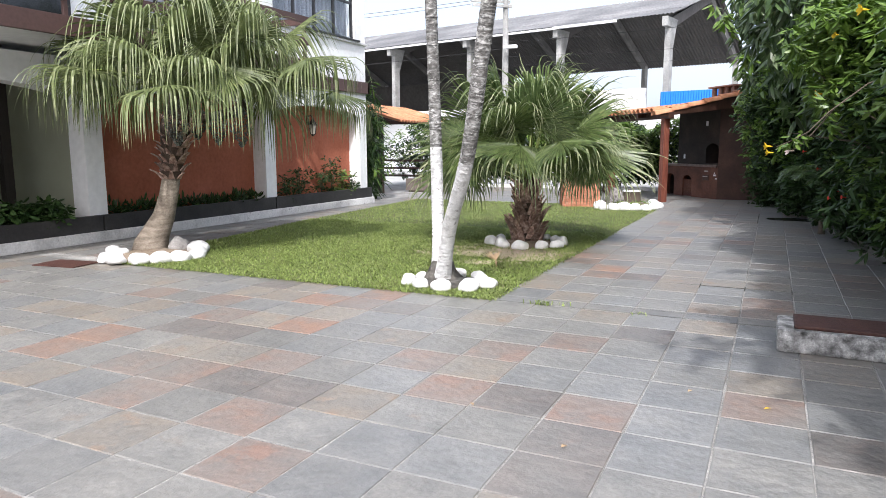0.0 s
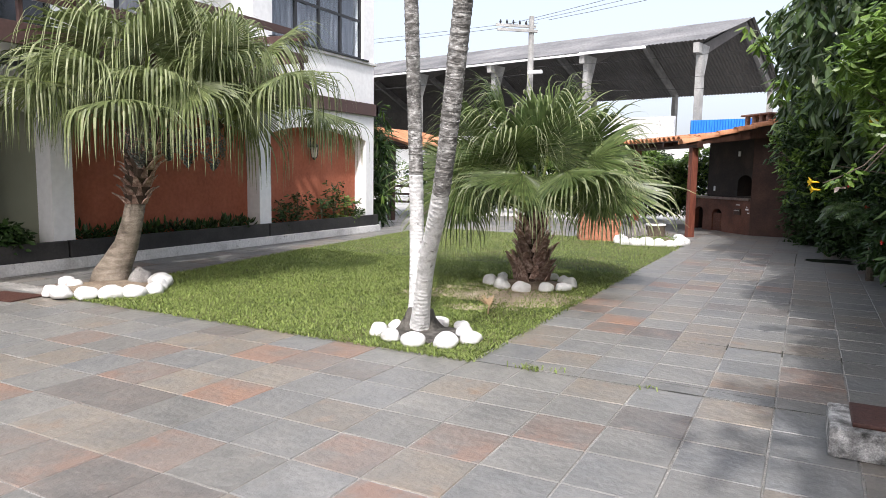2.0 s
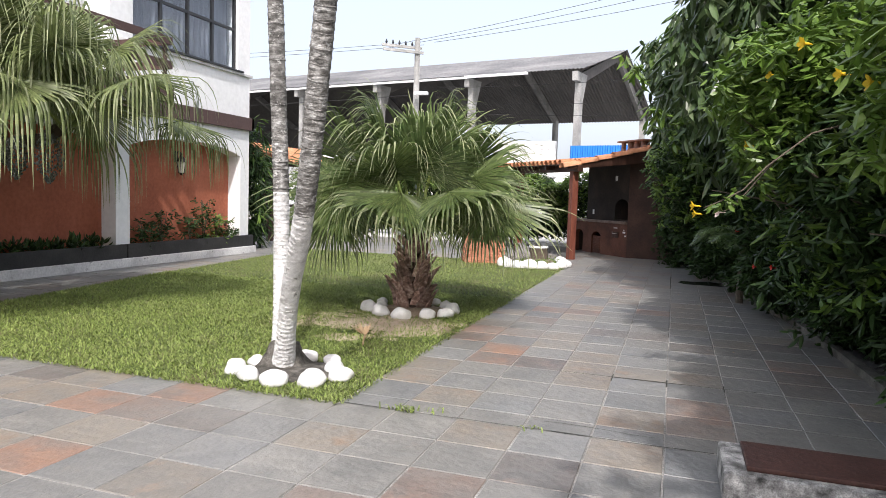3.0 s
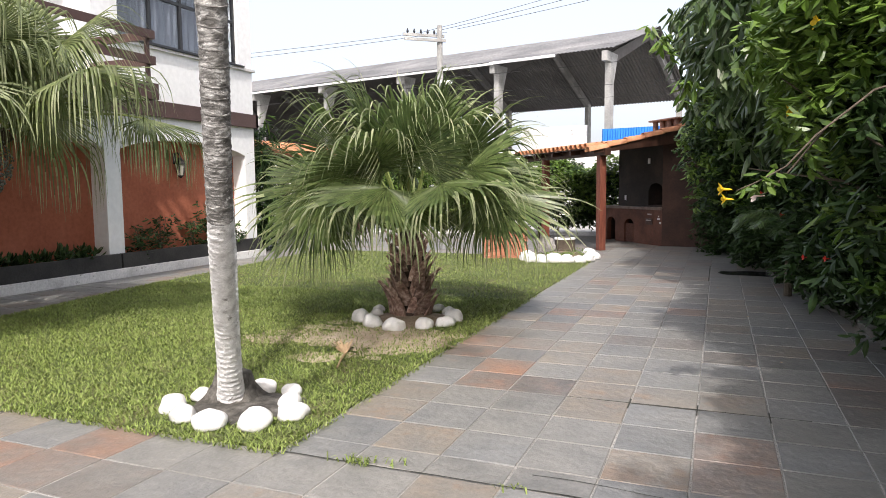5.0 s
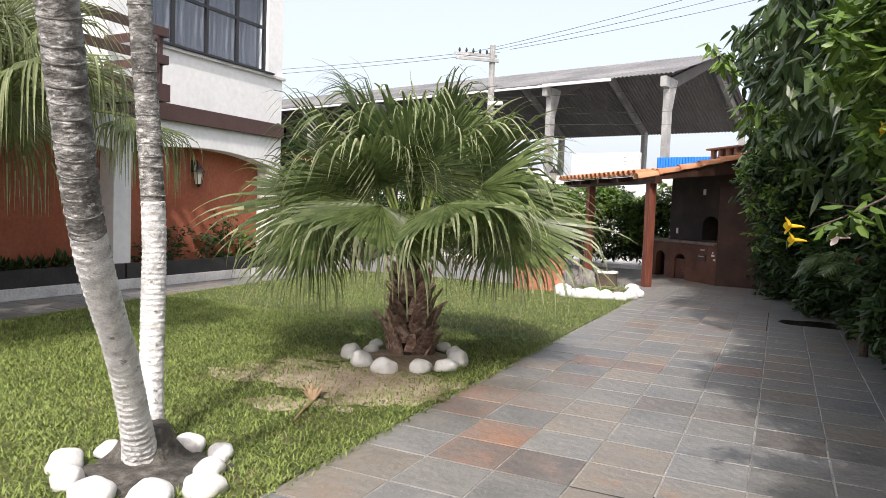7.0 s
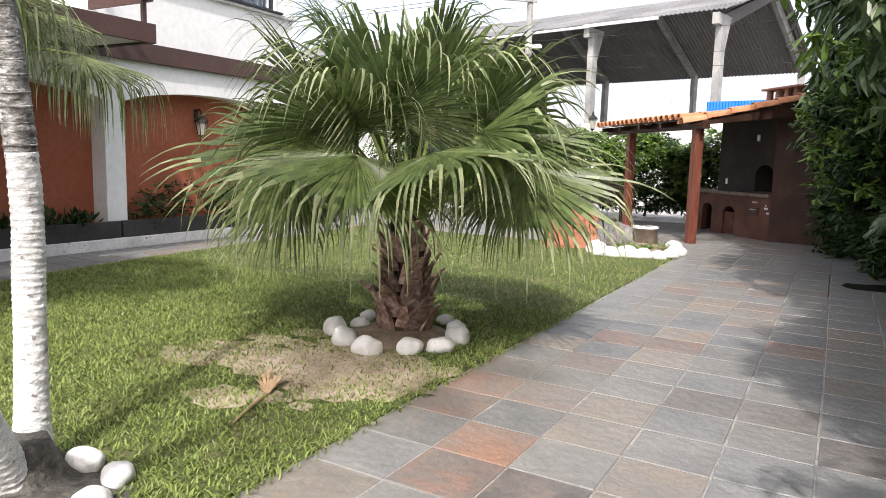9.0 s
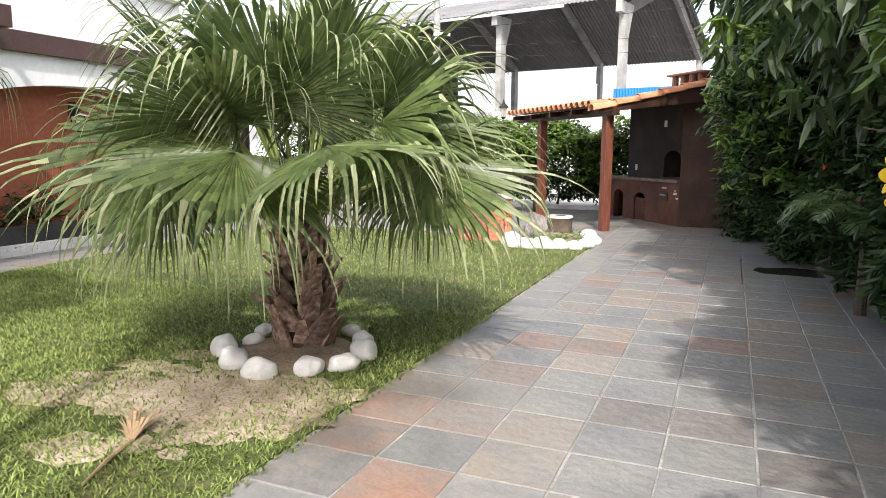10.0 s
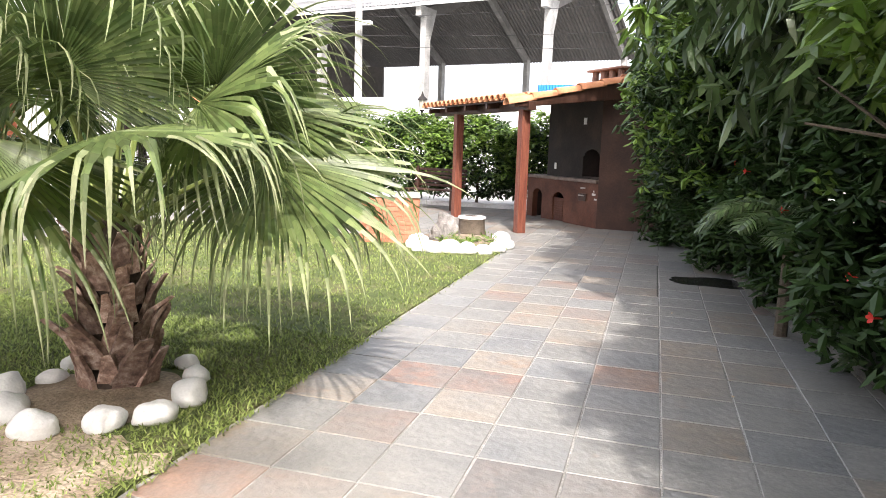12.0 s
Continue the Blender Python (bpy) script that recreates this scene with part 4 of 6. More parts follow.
for k in range(8):
    box(bm, 1.12, 1.41, 0.015, 0.03, 0.06 + k * 0.045, 0.085 + k * 0.045)
bq("vent_door", bm, BBQ, "dark louvred door below the counter")
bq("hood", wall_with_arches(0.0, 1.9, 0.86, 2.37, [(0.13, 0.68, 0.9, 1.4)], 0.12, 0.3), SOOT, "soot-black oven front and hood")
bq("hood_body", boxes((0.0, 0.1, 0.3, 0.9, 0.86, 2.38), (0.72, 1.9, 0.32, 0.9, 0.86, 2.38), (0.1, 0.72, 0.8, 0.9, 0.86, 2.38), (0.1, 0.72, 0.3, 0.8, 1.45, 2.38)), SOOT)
bm = boxes((0.33, 0.58, -0.02, 0.0, 0.46, 0.6), bevel=0.004)
drawer = bq("ash_drawer", bm, DARKWOOD)
WORN_METAL = surface("worn_metal", [(0.3, 0.28, 0.25), (0.5, 0.48, 0.45)], 9, 0.5, metal=0.6)
bq("drawer_handle", boxes((0.37, 0.54, -0.045, -0.019, 0.55, 0.57)), WORN_METAL, "small worn metal handle", drawer)
bq("name_plate", boxes((0.38, 0.52, -0.014, 0.0, 0.68, 0.71)), WORN_METAL, "small worn metal plate")
bm = bmesh.new()
prism(bm, [(-0.27, 17.63), (1.5, 17.55), (1.6, 19.6), (0.45, 18.22)], 0.0, 2.36, BM.inverted())
bq("side_wall", bm, surface("smoked_masonry", [(0.03, 0.014, 0.01), (0.048, 0.022, 0.015), (0.075, 0.036, 0.025)], 2.5, 0.65, 0.3, 50, fine=0.2), "smoke-darkened maroon side wall")
for u0, u1, z0, z1 in ((0.62, 0.7, 1.85, 1.97), (1.56, 1.62, 1.0, 1.12)):
    bq("switch_plate", boxes((u0, u1, 0.104, 0.118, z0, z1)), WHITE, "small white plate on the hood")
for u0, u1, z0, z1 in ((0.06, 0.16, 0.58, 0.62), (0.02, 0.09, 0.5, 0.53), (0.1, 0.13, 0.64, 0.67)):
    bq("mortar_patch", boxes((u0, u1, -0.008, -0.002, z0, z1)), WHITE_OLD)
OLD_CLAY = surface("weathered_clay", [(0.12, 0.075, 0.06), (0.22, 0.14, 0.11)], 6, 0.9, 0.5, 40, fine=0.25)
chim = root("chimney_cap", 0, 0, 0, "clay chimney cap on stubby tile pillars above the roof", "chimney")
chim.matrix_world = BM
for u in (-0.05, 0.2, 0.45, 0.7):
    for v in (0.3, 0.62):
        b = bmesh.new()
        tube(b, [(u, v, 2.3), (u, v, 2.8)], [0.075, 0.06], 10)
        part("pillar", b, OLD_CLAY, chim)
part("cap", boxes((-0.18, 0.85, 0.2, 0.72, 2.8, 2.84), bevel=0.015), OLD_CLAY, chim)

# ---- brick planter, rock bed and stump ----
PM = pose(-2.45, 14.25, 0, 0, 0, 20)
planter = root("brick_planter", -2.45, 14.25, 0, "square orange brick planter on the lawn", "planter")
planter.matrix_world = PM
part("core", boxes((-0.812, -0.004, 0.004, 0.812, 0, 0.645)), MORTAR, planter, "grey mortar")
bl, bh = 0.194, 0.06
bme = bmesh.new()
box(bme, -bl / 2, bl / 2, -0.05, 0.05, 0, bh, 0.004)
brick_me = bpy.data.meshes.new("brick")
bme.to_mesh(brick_me)
bme.free()
brick_me.materials.append(BRICKWORK)
for row in range(10):
    for side in range(4):
        for c in range(4):
            off = (c + (0.5 if (row + side) % 2 else 0.0)) * 0.2 + 0.1
            if off > 0.78:
                continue
            o = new("brick", brick_me)
            o.parent = planter
            loc = ((-off, 0.04, 0), (-0.04, off, 90), (-off, 0.78, 0), (-0.78, off, 90))[side]
            o.matrix_basis = pose(loc[0], loc[1], row * 0.0645, 0, 0, loc[2])
part("rim", boxes((-0.84, 0.02, -0.02, 0.84, 0.645, 0.675), bevel=0.008), CONCRETE, planter, "grey mortar rim")

bed = mound("rock_bed", -2.0, 14.75, 0.85, 0.7, 0.08, "earth bed with low plants behind white stones", 7.0)
ob = part("rock", rock_bm(0.2, 0.17, 0.26, 12, 0.35), ROCK, smooth=False)
ob.matrix_world = pose(-2.25, 14.95, 0.0)
tagged(ob, "jagged grey rock on the earth bed", "rock")
stump = root("tree_stump", -1.95, 15.3, 0, "hollow tree stump with a white painted rim", "stump")
bm = bmesh.new()
tube(bm, [(0, 0, 0), (0, 0, 0.1), (0, 0, 0.27), (0, 0, 0.3)], [0.25, 0.21, 0.2, 0.21], 16)
part("trunk", bm, WOOD_GREY, stump, smooth=True)
bm = bmesh.new()
tube(bm, [(0, 0, 0.3), (0, 0, 0.33), (0, 0, 0.335), (0, 0, 0.31)], [0.215, 0.21, 0.12, 0.1], 18, True)
part("rim", bm, STONE_WHITE, stump, "white painted rim")
# flat dark disc: the shade inside the hollow, given as colour
bm = bmesh.new()
tube(bm, [(0, 0, 0.325), (0, 0, 0.337)], [0.105, 0.105], 14)
part("hollow", bm, FIBRE, stump, "dark disc painted as the shade in the hollow")
rng = random.Random(8)
line = [(-2.21, 13.6), (-2.01, 13.58), (-1.8, 13.66), (-1.57, 13.66), (-1.37, 13.75), (-1.27, 14.05), (-1.25, 14.42), (-1.38, 14.8), (-2.38, 13.85), (-2.42, 14.2), (-1.45, 15.1)]
for x, y in line:
    s = rng.uniform(0.95, 1.35)
    ob = part("stone", rock_bm(0.12 * s, 0.09 * s, 0.09 * s, rng.uniform(0, 80), 0.11), STONE_WHITE, smooth=True)
    ob.matrix_world = pose(x, y, 0.0, 0, 0, rng.uniform(-40, 40))
    tagged(ob, "white painted rounded stone edging the rock bed", "stone", "stones along the rock bed")

agave = root("dry_plant", -2.2, 14.45, 0.06, "dry grey spiky plant on the earth bed", "plant")
b = bmesh.new()
rng = random.Random(44)
for k in range(90):
    w, e, l = rng.uniform(0, 6.283), rng.uniform(0.1, 1.4), rng.uniform(0.12, 0.3)
    d = Vector((math.cos(w) * math.cos(e), math.sin(w) * math.cos(e), math.sin(e)))
    c = Vector((rng.gauss(0, 0.1), rng.gauss(0, 0.08), 0))
    tube(b, [c, c + d * l * 0.6, c + d * l - Vector((0, 0, 0.04))], [0.005, 0.004, 0.001], 4)
part("spikes", b, ROCK, agave)
cover_plant = root("ground_cover", -1.75, 14.35, 0.05, "low green ground cover on the earth bed", "plant")
leaf_mesh_later = [Vector((rng.gauss(0, 0.2), rng.gauss(0, 0.25), rng.uniform(0.0, 0.06))) for _ in range(60)]

# dry fallen leaf on the bald patch
dry = root("fallen_palm_leaf", -1.9, 6.45, 0.015, "dry straw-coloured palm leaf lying on the lawn", "leaf", rz=35)
bm = bmesh.new()
rng = random.Random(4)
for k in range(22):
    a = radians(-50 + 100 * k / 21)
    ln = rng.uniform(0.2, 0.42)
    d = Vector((math.sin(a) * 0.55, math.cos(a), 0))
    s = Vector((d.y, -d.x, 0)) * 0.008
    m1 = d * ln * 0.5 + Vector((0, 0, rng.uniform(0.02, 0.09)))
    tip = d * ln + Vector((rng.uniform(-0.02, 0.02), 0, rng.uniform(0.0, 0.07)))
    v = [bm.verts.new(q) for q in (-s * 0.3, s * 0.3, m1 + s, m1 - s, tip)]
    bm.faces.new(v[:4])
    bm.faces.new((v[3], v[2], v[4]))
part("blade", bm, STRAW, dry)
bm = bmesh.new()
tube(bm, [(0, 0, 0.01), (-0.05, -0.2, 0.02), (-0.1, -0.42, 0.01)], [0.01, 0.009, 0.006], 5)
part("stalk", bm, STRAW, dry)

PEELING = surface("peeling_paint", [(0.04, 0.04, 0.036), (0.3, 0.3, 0.29), (0.7, 0.7, 0.68)], 11, 0.9, 0.8, 30, fine=0.3)
# ---- low masonry hatch at the path's edge ----
hatch = root("inspection_hatch", 1.06, 3.9, 0, "low masonry hatch with peeling white sides and a brown lid", "hatch")
part("frame", boxes((0.0, 1.9, 0.0, 0.46, 0.0, 0.15), bevel=0.02), PEELING, hatch, "peeling white masonry kerb")
part("lid", boxes((0.1, 1.8, 0.06, 0.42, 0.15, 0.175), bevel=0.008), RUSTY, hatch, "brown iron lid")
cover = part("drain_cover", boxes((-0.3, 0.3, -0.2, 0.2, 0, 0.012), bevel=0.004), RUSTY)
cover.matrix_world = pose(-6.42, 4.25, 0.002, 0, 0, 8)
tagged(cover, "flat brown iron drain cover set in the paving", "drain cover")
puddle = bmesh.new()
pts = []
for k in range(26):
    w = 2 * math.pi * k / 26
    r = 1 + 0.35 * noise.noise(Vector((math.cos(w) * 1.7, math.sin(w) * 1.7, 3.3)))
    pts.append((1.35 + 0.5 * r * math.cos(w), 13.05 + 0.28 * r * math.sin(w)))
prism(puddle, pts, 0.0, 0.004)
tagged(part("damp_patch", puddle, PUDDLE), "dark damp patch on the slate beside the hedge", "stain", kind="structure")

# ---- trees and hedges ----
def leaf_cloud(clumps, leaf_len, leaf_w, per, droop, seed, spread=1.0):
    """Leaves in rosettes at the clump centres, each a folded blade."""
    rg = np.random.default_rng(seed)
    n = len(clumps) * per
    cen = np.repeat(np.array(clumps), per, axis=0)
    az = rg.uniform(0, 2 * np.pi, n)
    el = rg.normal(0.15 - droop, 0.45, n)
    d = np.stack([np.cos(az) * np.cos(el), np.sin(az) * np.cos(el), np.sin(el)], 1)
    ln = leaf_len * rg.uniform(0.6, 1.25, n)[:, None]
    wd = leaf_w * rg.uniform(0.75, 1.2, n)[:, None]
    side = np.stack([-np.sin(az), np.cos(az), rg.normal(0, 0.35, n)], 1)
    side /= np.linalg.norm(side, axis=1)[:, None]
    nrm = np.cross(side, d)
    st = cen + d * ln * 0.18 * spread + rg.normal(0, leaf_len * 0.22, (n, 3))
    down = np.array([0, 0, -1.0]) * ln * (0.1 + 0.28 * droop)
    a = st
    m1 = st + d * ln * 0.36 + down * 0.15
    m2 = st + d * ln * 0.72 + down * 0.55
    tip = st + d * ln + down * 1.15
    fold = nrm * wd * 0.28
    v = np.stack([a, m1 + side * wd * 0.48 + fold, m1, m1 - side * wd * 0.48 + fold, m2 + side * wd * 0.4 + fold, m2, m2 - side * wd * 0.4 + fold, tip], 1).reshape(-1, 3)
    f = np.array([[0, 2, 1, 1], [0, 3, 2, 2], [1, 2, 5, 4], [2, 3, 6, 5], [4, 5, 7, 7], [5, 6, 7, 7]])
    return v, f, n


def leaf_mesh(name, clumps, leaf_len, leaf_w, per, droop, seed, mat, parent, label=""):
    v, f, n = leaf_cloud(clumps, leaf_len, leaf_w, per, droop, seed)
    faces = []
    for i in range(n):
        o = i * 8
        faces += [(o, o + 2, o + 1), (o, o + 3, o + 2), (o + 1, o + 2, o + 5, o + 4), (o + 2, o + 3, o + 6, o + 5), (o + 4, o + 5, o + 7), (o + 5, o + 6, o + 7)]
    return raw(name, v.tolist(), faces, mat, parent, label)


leaf_mesh("leaves", leaf_mesh_later, 0.08, 0.02, 8, 0.0, 71, LEAF_LIGHT, cover_plant)


def shell(cx, cy, cz, rx, ry, rz, n, seed, lump=0.22, inner=0.45, zmin=0.05):
    """Clump centres in an uneven crown: most near its skin."""
    rg = random.Random(seed)
    out = []
    while len(out) < n:
        d = Vector((rg.gauss(0, 1), rg.gauss(0, 1), rg.gauss(0, 1))).normalized()
        r = rg.uniform(inner, 1.0) ** 0.6
        r *= 1 + lump * 2 * noise.noise(d * 1.8 + Vector((seed, seed * 0.7, 0))) + lump * noise.noise(d * 4.5 + Vector((0, seed, 0)))
        p = Vector((cx + d.x * rx * r, cy + d.y * ry * r, cz + d.z * rz * r))
        if p.z > zmin:
            out.append(p)
    return out


def woody(parent, base, crown, radius, seed, limbs=7):
    rg = random.Random(seed)
    base, crown = Vector(base), Vector(crown)
    bm = bmesh.new()
    fork = base.lerp(crown, 0.45)
    tube(bm, [base, base.lerp(fork, 0.5) + Vector((rg.uniform(-.08, .08), rg.uniform(-.08, .08), 0)), fork], [radius, radius * 0.8, radius * 0.65], 9)
    part("trunk", bm, WOOD_GREY, parent)
    for k in range(limbs):
        bm = bmesh.new()
        w = 6.283 * k / limbs + rg.uniform(-0.4, 0.4)
        e = Vector((math.cos(w), math.sin(w), rg.uniform(0.3, 1.1))) * (crown - base).length * rg.uniform(0.35, 0.5)
        tube(bm, [fork, fork + e * 0.5 + Vector((0, 0, 0.1)), fork + e], [radius * 0.45, radius * 0.3, radius * 0.1], 6)
        part("limb", bm, WOOD_GREY, parent)


def tree(name, label, category, crown, radii, clumps, leaf, mat, seed, base=None, light=None, group="", inner=0.45, zmin=0.05, trunk=0.1):
    base = base or (crown[0], crown[1], 0)
    r = root(name, 0, 0, 0, label, category, group)
    woody(r, base, (crown[0], crown[1], crown[2] + 0.3 * radii[2]), trunk, seed)
    c = shell(*crown, *radii, clumps, seed, inner=inner, zmin=zmin)
    leaf_mesh("crown", c, leaf[0], leaf[1], leaf[2], leaf[3], seed, mat, r)
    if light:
        # brighter leaves on the crown's skin paint the sun that falls there
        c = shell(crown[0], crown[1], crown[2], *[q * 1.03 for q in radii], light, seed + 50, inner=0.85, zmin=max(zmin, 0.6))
        leaf_mesh("young_leaves", c, leaf[0] * 0.9, leaf[1], leaf[2], leaf[3] * 0.7, seed + 9, LEAF_LIGHT, r, "bright green outer leaves with sunlight put in their colour")
    return r


tree("broadleaf_tree", "tall dark tree with long drooping leaves over the path", "tree", (2.35, 15.0, 3.5), (2.15, 3.0, 2.3), 1900, (0.24, 0.1, 8, 0.85), LEAF_MID, 1, (2.6, 15.0, 0), 140, "yard trees", 0.4, 0.5, 0.14)
tree("broadleaf_tree", "tall dark tree with long drooping leaves over the path", "tree", (2.75, 11.3, 3.9), (1.7, 2.7, 2.7), 2100, (0.23, 0.1, 8, 0.85), LEAF_MID, 2, (2.9, 11.2, 0), 50, "yard trees", 0.4, 0.5, 0.14)
tree("broadleaf_tree", "tall dark tree with long drooping leaves over the path", "tree", (3.95, 7.8, 4.1), (1.7, 2.8, 2.5), 2400, (0.22, 0.095, 8, 0.85), LEAF_MID, 3, (3.9, 7.6, 0), 20, "yard trees", 0.4, 0.5, 0.14)
# this one is added, mostly out of view, to shade the path's right side
tree("broadleaf_tree", "tall dark tree with long drooping leaves over the path", "tree", (3.75, 1.5, 2.9), (1.85, 2.8, 1.7), 2200, (0.26, 0.1, 8, 0.85), LEAF_MID, 4, (4.0, 1.8, 0), 60, "yard trees", 0.4, 0.5, 0.14)
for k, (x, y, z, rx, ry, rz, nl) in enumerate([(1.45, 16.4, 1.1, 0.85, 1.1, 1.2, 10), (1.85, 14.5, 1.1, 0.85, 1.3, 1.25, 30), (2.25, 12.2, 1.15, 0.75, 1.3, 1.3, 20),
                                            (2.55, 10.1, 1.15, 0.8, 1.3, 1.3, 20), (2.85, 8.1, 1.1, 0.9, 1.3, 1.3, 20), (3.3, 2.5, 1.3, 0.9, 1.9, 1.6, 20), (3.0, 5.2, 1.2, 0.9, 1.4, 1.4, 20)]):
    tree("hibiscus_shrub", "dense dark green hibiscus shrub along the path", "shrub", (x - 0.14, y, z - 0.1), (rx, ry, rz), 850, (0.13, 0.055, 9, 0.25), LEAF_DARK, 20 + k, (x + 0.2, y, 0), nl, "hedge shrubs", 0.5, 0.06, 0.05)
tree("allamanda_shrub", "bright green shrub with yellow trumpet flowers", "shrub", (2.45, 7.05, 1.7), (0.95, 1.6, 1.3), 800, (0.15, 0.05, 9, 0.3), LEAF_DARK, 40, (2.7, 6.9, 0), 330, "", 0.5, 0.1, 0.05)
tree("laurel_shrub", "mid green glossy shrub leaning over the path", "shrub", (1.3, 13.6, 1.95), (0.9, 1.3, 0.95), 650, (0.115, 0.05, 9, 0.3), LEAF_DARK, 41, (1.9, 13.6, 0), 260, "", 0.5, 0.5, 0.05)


# yellow-green shrub tops; the sun on them is put into the brighter leaf colour
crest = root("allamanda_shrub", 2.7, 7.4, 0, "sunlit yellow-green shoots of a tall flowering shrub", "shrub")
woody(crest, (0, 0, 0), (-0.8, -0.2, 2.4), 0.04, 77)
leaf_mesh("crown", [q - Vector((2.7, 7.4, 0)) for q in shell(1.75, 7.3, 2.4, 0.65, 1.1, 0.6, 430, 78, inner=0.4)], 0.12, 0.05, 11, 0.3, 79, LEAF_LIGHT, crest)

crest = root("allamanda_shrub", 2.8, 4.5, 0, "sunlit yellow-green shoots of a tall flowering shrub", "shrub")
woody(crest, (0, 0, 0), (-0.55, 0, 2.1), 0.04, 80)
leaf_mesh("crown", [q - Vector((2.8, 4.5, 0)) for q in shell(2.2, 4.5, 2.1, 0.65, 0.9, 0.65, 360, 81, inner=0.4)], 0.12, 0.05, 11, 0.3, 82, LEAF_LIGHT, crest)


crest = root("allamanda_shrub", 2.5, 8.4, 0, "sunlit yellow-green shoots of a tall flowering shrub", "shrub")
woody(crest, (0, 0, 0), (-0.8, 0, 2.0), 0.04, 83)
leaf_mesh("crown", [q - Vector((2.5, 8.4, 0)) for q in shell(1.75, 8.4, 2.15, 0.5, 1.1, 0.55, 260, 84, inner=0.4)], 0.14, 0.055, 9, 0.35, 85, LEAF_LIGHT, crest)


def flower(x, y, z, size, mat, label, face):
    r = root("flower", x, y, z, label, "flower", "", "", face)
    for k in range(5):
        bm = bmesh.new()
        w = 2 * math.pi * k / 5
        c, s = math.cos(w), math.sin(w)
        pr = []
        for i in range(6):
            f = i / 5
            rr = size * (0.15 + 0.85 * f)
            wd = size * 0.42 * math.sin(math.pi * (0.12 + 0.8 * f))
            zc = 1.1 * size * (f ** 1.3) * (1 - 0.45 * f)
            pr.append([bm.verts.new((-zc - 0.02, c * rr - s * q, s * rr + c * q)) for q in (-wd, 0, wd)])
        for a, b in zip(pr, pr[1:]):
            bm.faces.new((a[0], a[1], b[1], b[0]))
            bm.faces.new((a[1], a[2], b[2], b[1]))
        part("petal", bm, mat, r, "", True)
    bm = bmesh.new()
    tube(bm, [(-0.02, 0, 0), (0.35 * size, 0, -0.05 * size), (0.8 * size, 0, -0.1 * size)], [size * 0.24, size * 0.16, size * 0.05], 7)
    part("throat", bm, mat, r)
    return r


FL = [(0.93, 5.74, 1.34, 0.036, YELLOW), (0.945, 5.77, 1.285, 0.032, YELLOW), (1.45, 6.5, 2.35, 0.05, YELLOW), (1.6, 6.1, 2.5, 0.05, YELLOW), (1.5, 7.6, 2.6, 0.05, YELLOW), (1.75, 5.6, 2.2, 0.05, YELLOW), (1.35, 6.9, 1.85, 0.045, YELLOW), (1.78, 4.2, 2.35, 0.045, YELLOW), (1.72, 4.7, 2.0, 0.045, YELLOW)]
for x, y, z, s, mt in FL:
    flower(x, y, z, s, mt, "yellow trumpet flower on a thin twig", random.Random(x * 9).uniform(-5, 25))
flower(1.11, 6.02, 1.3, 0.04, PINK, "pale pink five-petalled flower", 30)
for x, y, z in ((1.62, 8.4, 0.72), (1.7, 7.7, 0.78), (1.42, 11.4, 1.25), (1.5, 13.0, 1.3), (1.75, 9.3, 0.75), (0.95, 14.6, 1.45), (1.6, 10.6, 1.0)):
    flower(x, y, z, 0.026, SCARLET, "small red hibiscus flower in the hedge", 20)
twig = root("flower_twig", 0.93, 5.74, 1.33, "thin branch with glossy leaves and yellow flowers", "twig")
bm = bmesh.new()
tube(bm, [(0.05, 0.02, 0.0), (0.16, 0.07, 0.05), (0.3, 0.14, 0.13), (0.45, 0.22, 0.3), (0.75, 0.4, 0.55), (1.2, 0.7, 0.7)], [0.003, 0.004, 0.005, 0.006, 0.007, 0.01], 6)
part("branch", bm, WOOD_GREY, twig)
bm = bmesh.new()
tube(bm, [(0.18, 0.28, -0.03), (0.24, 0.3, 0.0), (0.34, 0.29, 0.12), (0.5, 0.25, 0.34)], [0.003, 0.004, 0.005, 0.006], 6)
part("side_branch", bm, WOOD_GREY, twig)
leaf_mesh("leaves", [Vector((0.1, 0.04, 0.03)), Vector((0.15, 0.07, 0.05)), Vector((0.2, 0.09, 0.07)), Vector((0.26, 0.12, 0.1))], 0.085, 0.05, 6, 0.35, 5, LEAF_LIGHT, twig)
fern = root("feather_palm", 1.7, 10.9, 0, "young feather palm growing out of the hedge", "palm")
for k in range(7):
    feather(fern, (0, 0, 0.85), 2.2 + 0.45 * k, 0.8 - 0.1 * (k % 3), 0.75, 500 + k, LEAF_MID, 0.26)
bm = bmesh.new()
tube(bm, [(0, 0, 0), (0, 0, 0.85)], [0.05, 0.04], 8)
part("trunk", bm, WOOD_GREY, fern)

KERB = surface("mossy_kerb", [(0.06, 0.06, 0.05), (0.12, 0.115, 0.1), (0.2, 0.19, 0.17)], 5, 0.9, 0.4, 40, fine=0.2)
kerb = bmesh.new()
ks = [(1.85, 17.3), (1.62, 14.5), (1.72, 12.3), (1.95, 10.8), (2.15, 9.6), (2.3, 7.5), (2.4, 5.2)]
for (x0, y0), (x1, y1) in zip(ks, ks[1:]):
    d = Vector((x1 - x0, y1 - y0, 0)).normalized()
    s = Vector((-d.y, d.x, 0)) * 0.05
    prism(kerb, [(x0 - s.x, y0 - s.y), (x0 + s.x, y0 + s.y), (x1 + s.x, y1 + s.y), (x1 - s.x, y1 - s.y)], 0.0, 0.07)
tagged(part("kerb", kerb, KERB), "low worn kerb along the hedge", "kerb", kind="structure")
wall_right = part("wall_right", boxes((5.0, 5.2, -9, 22, 0, 3.0)), WHITE_OLD)
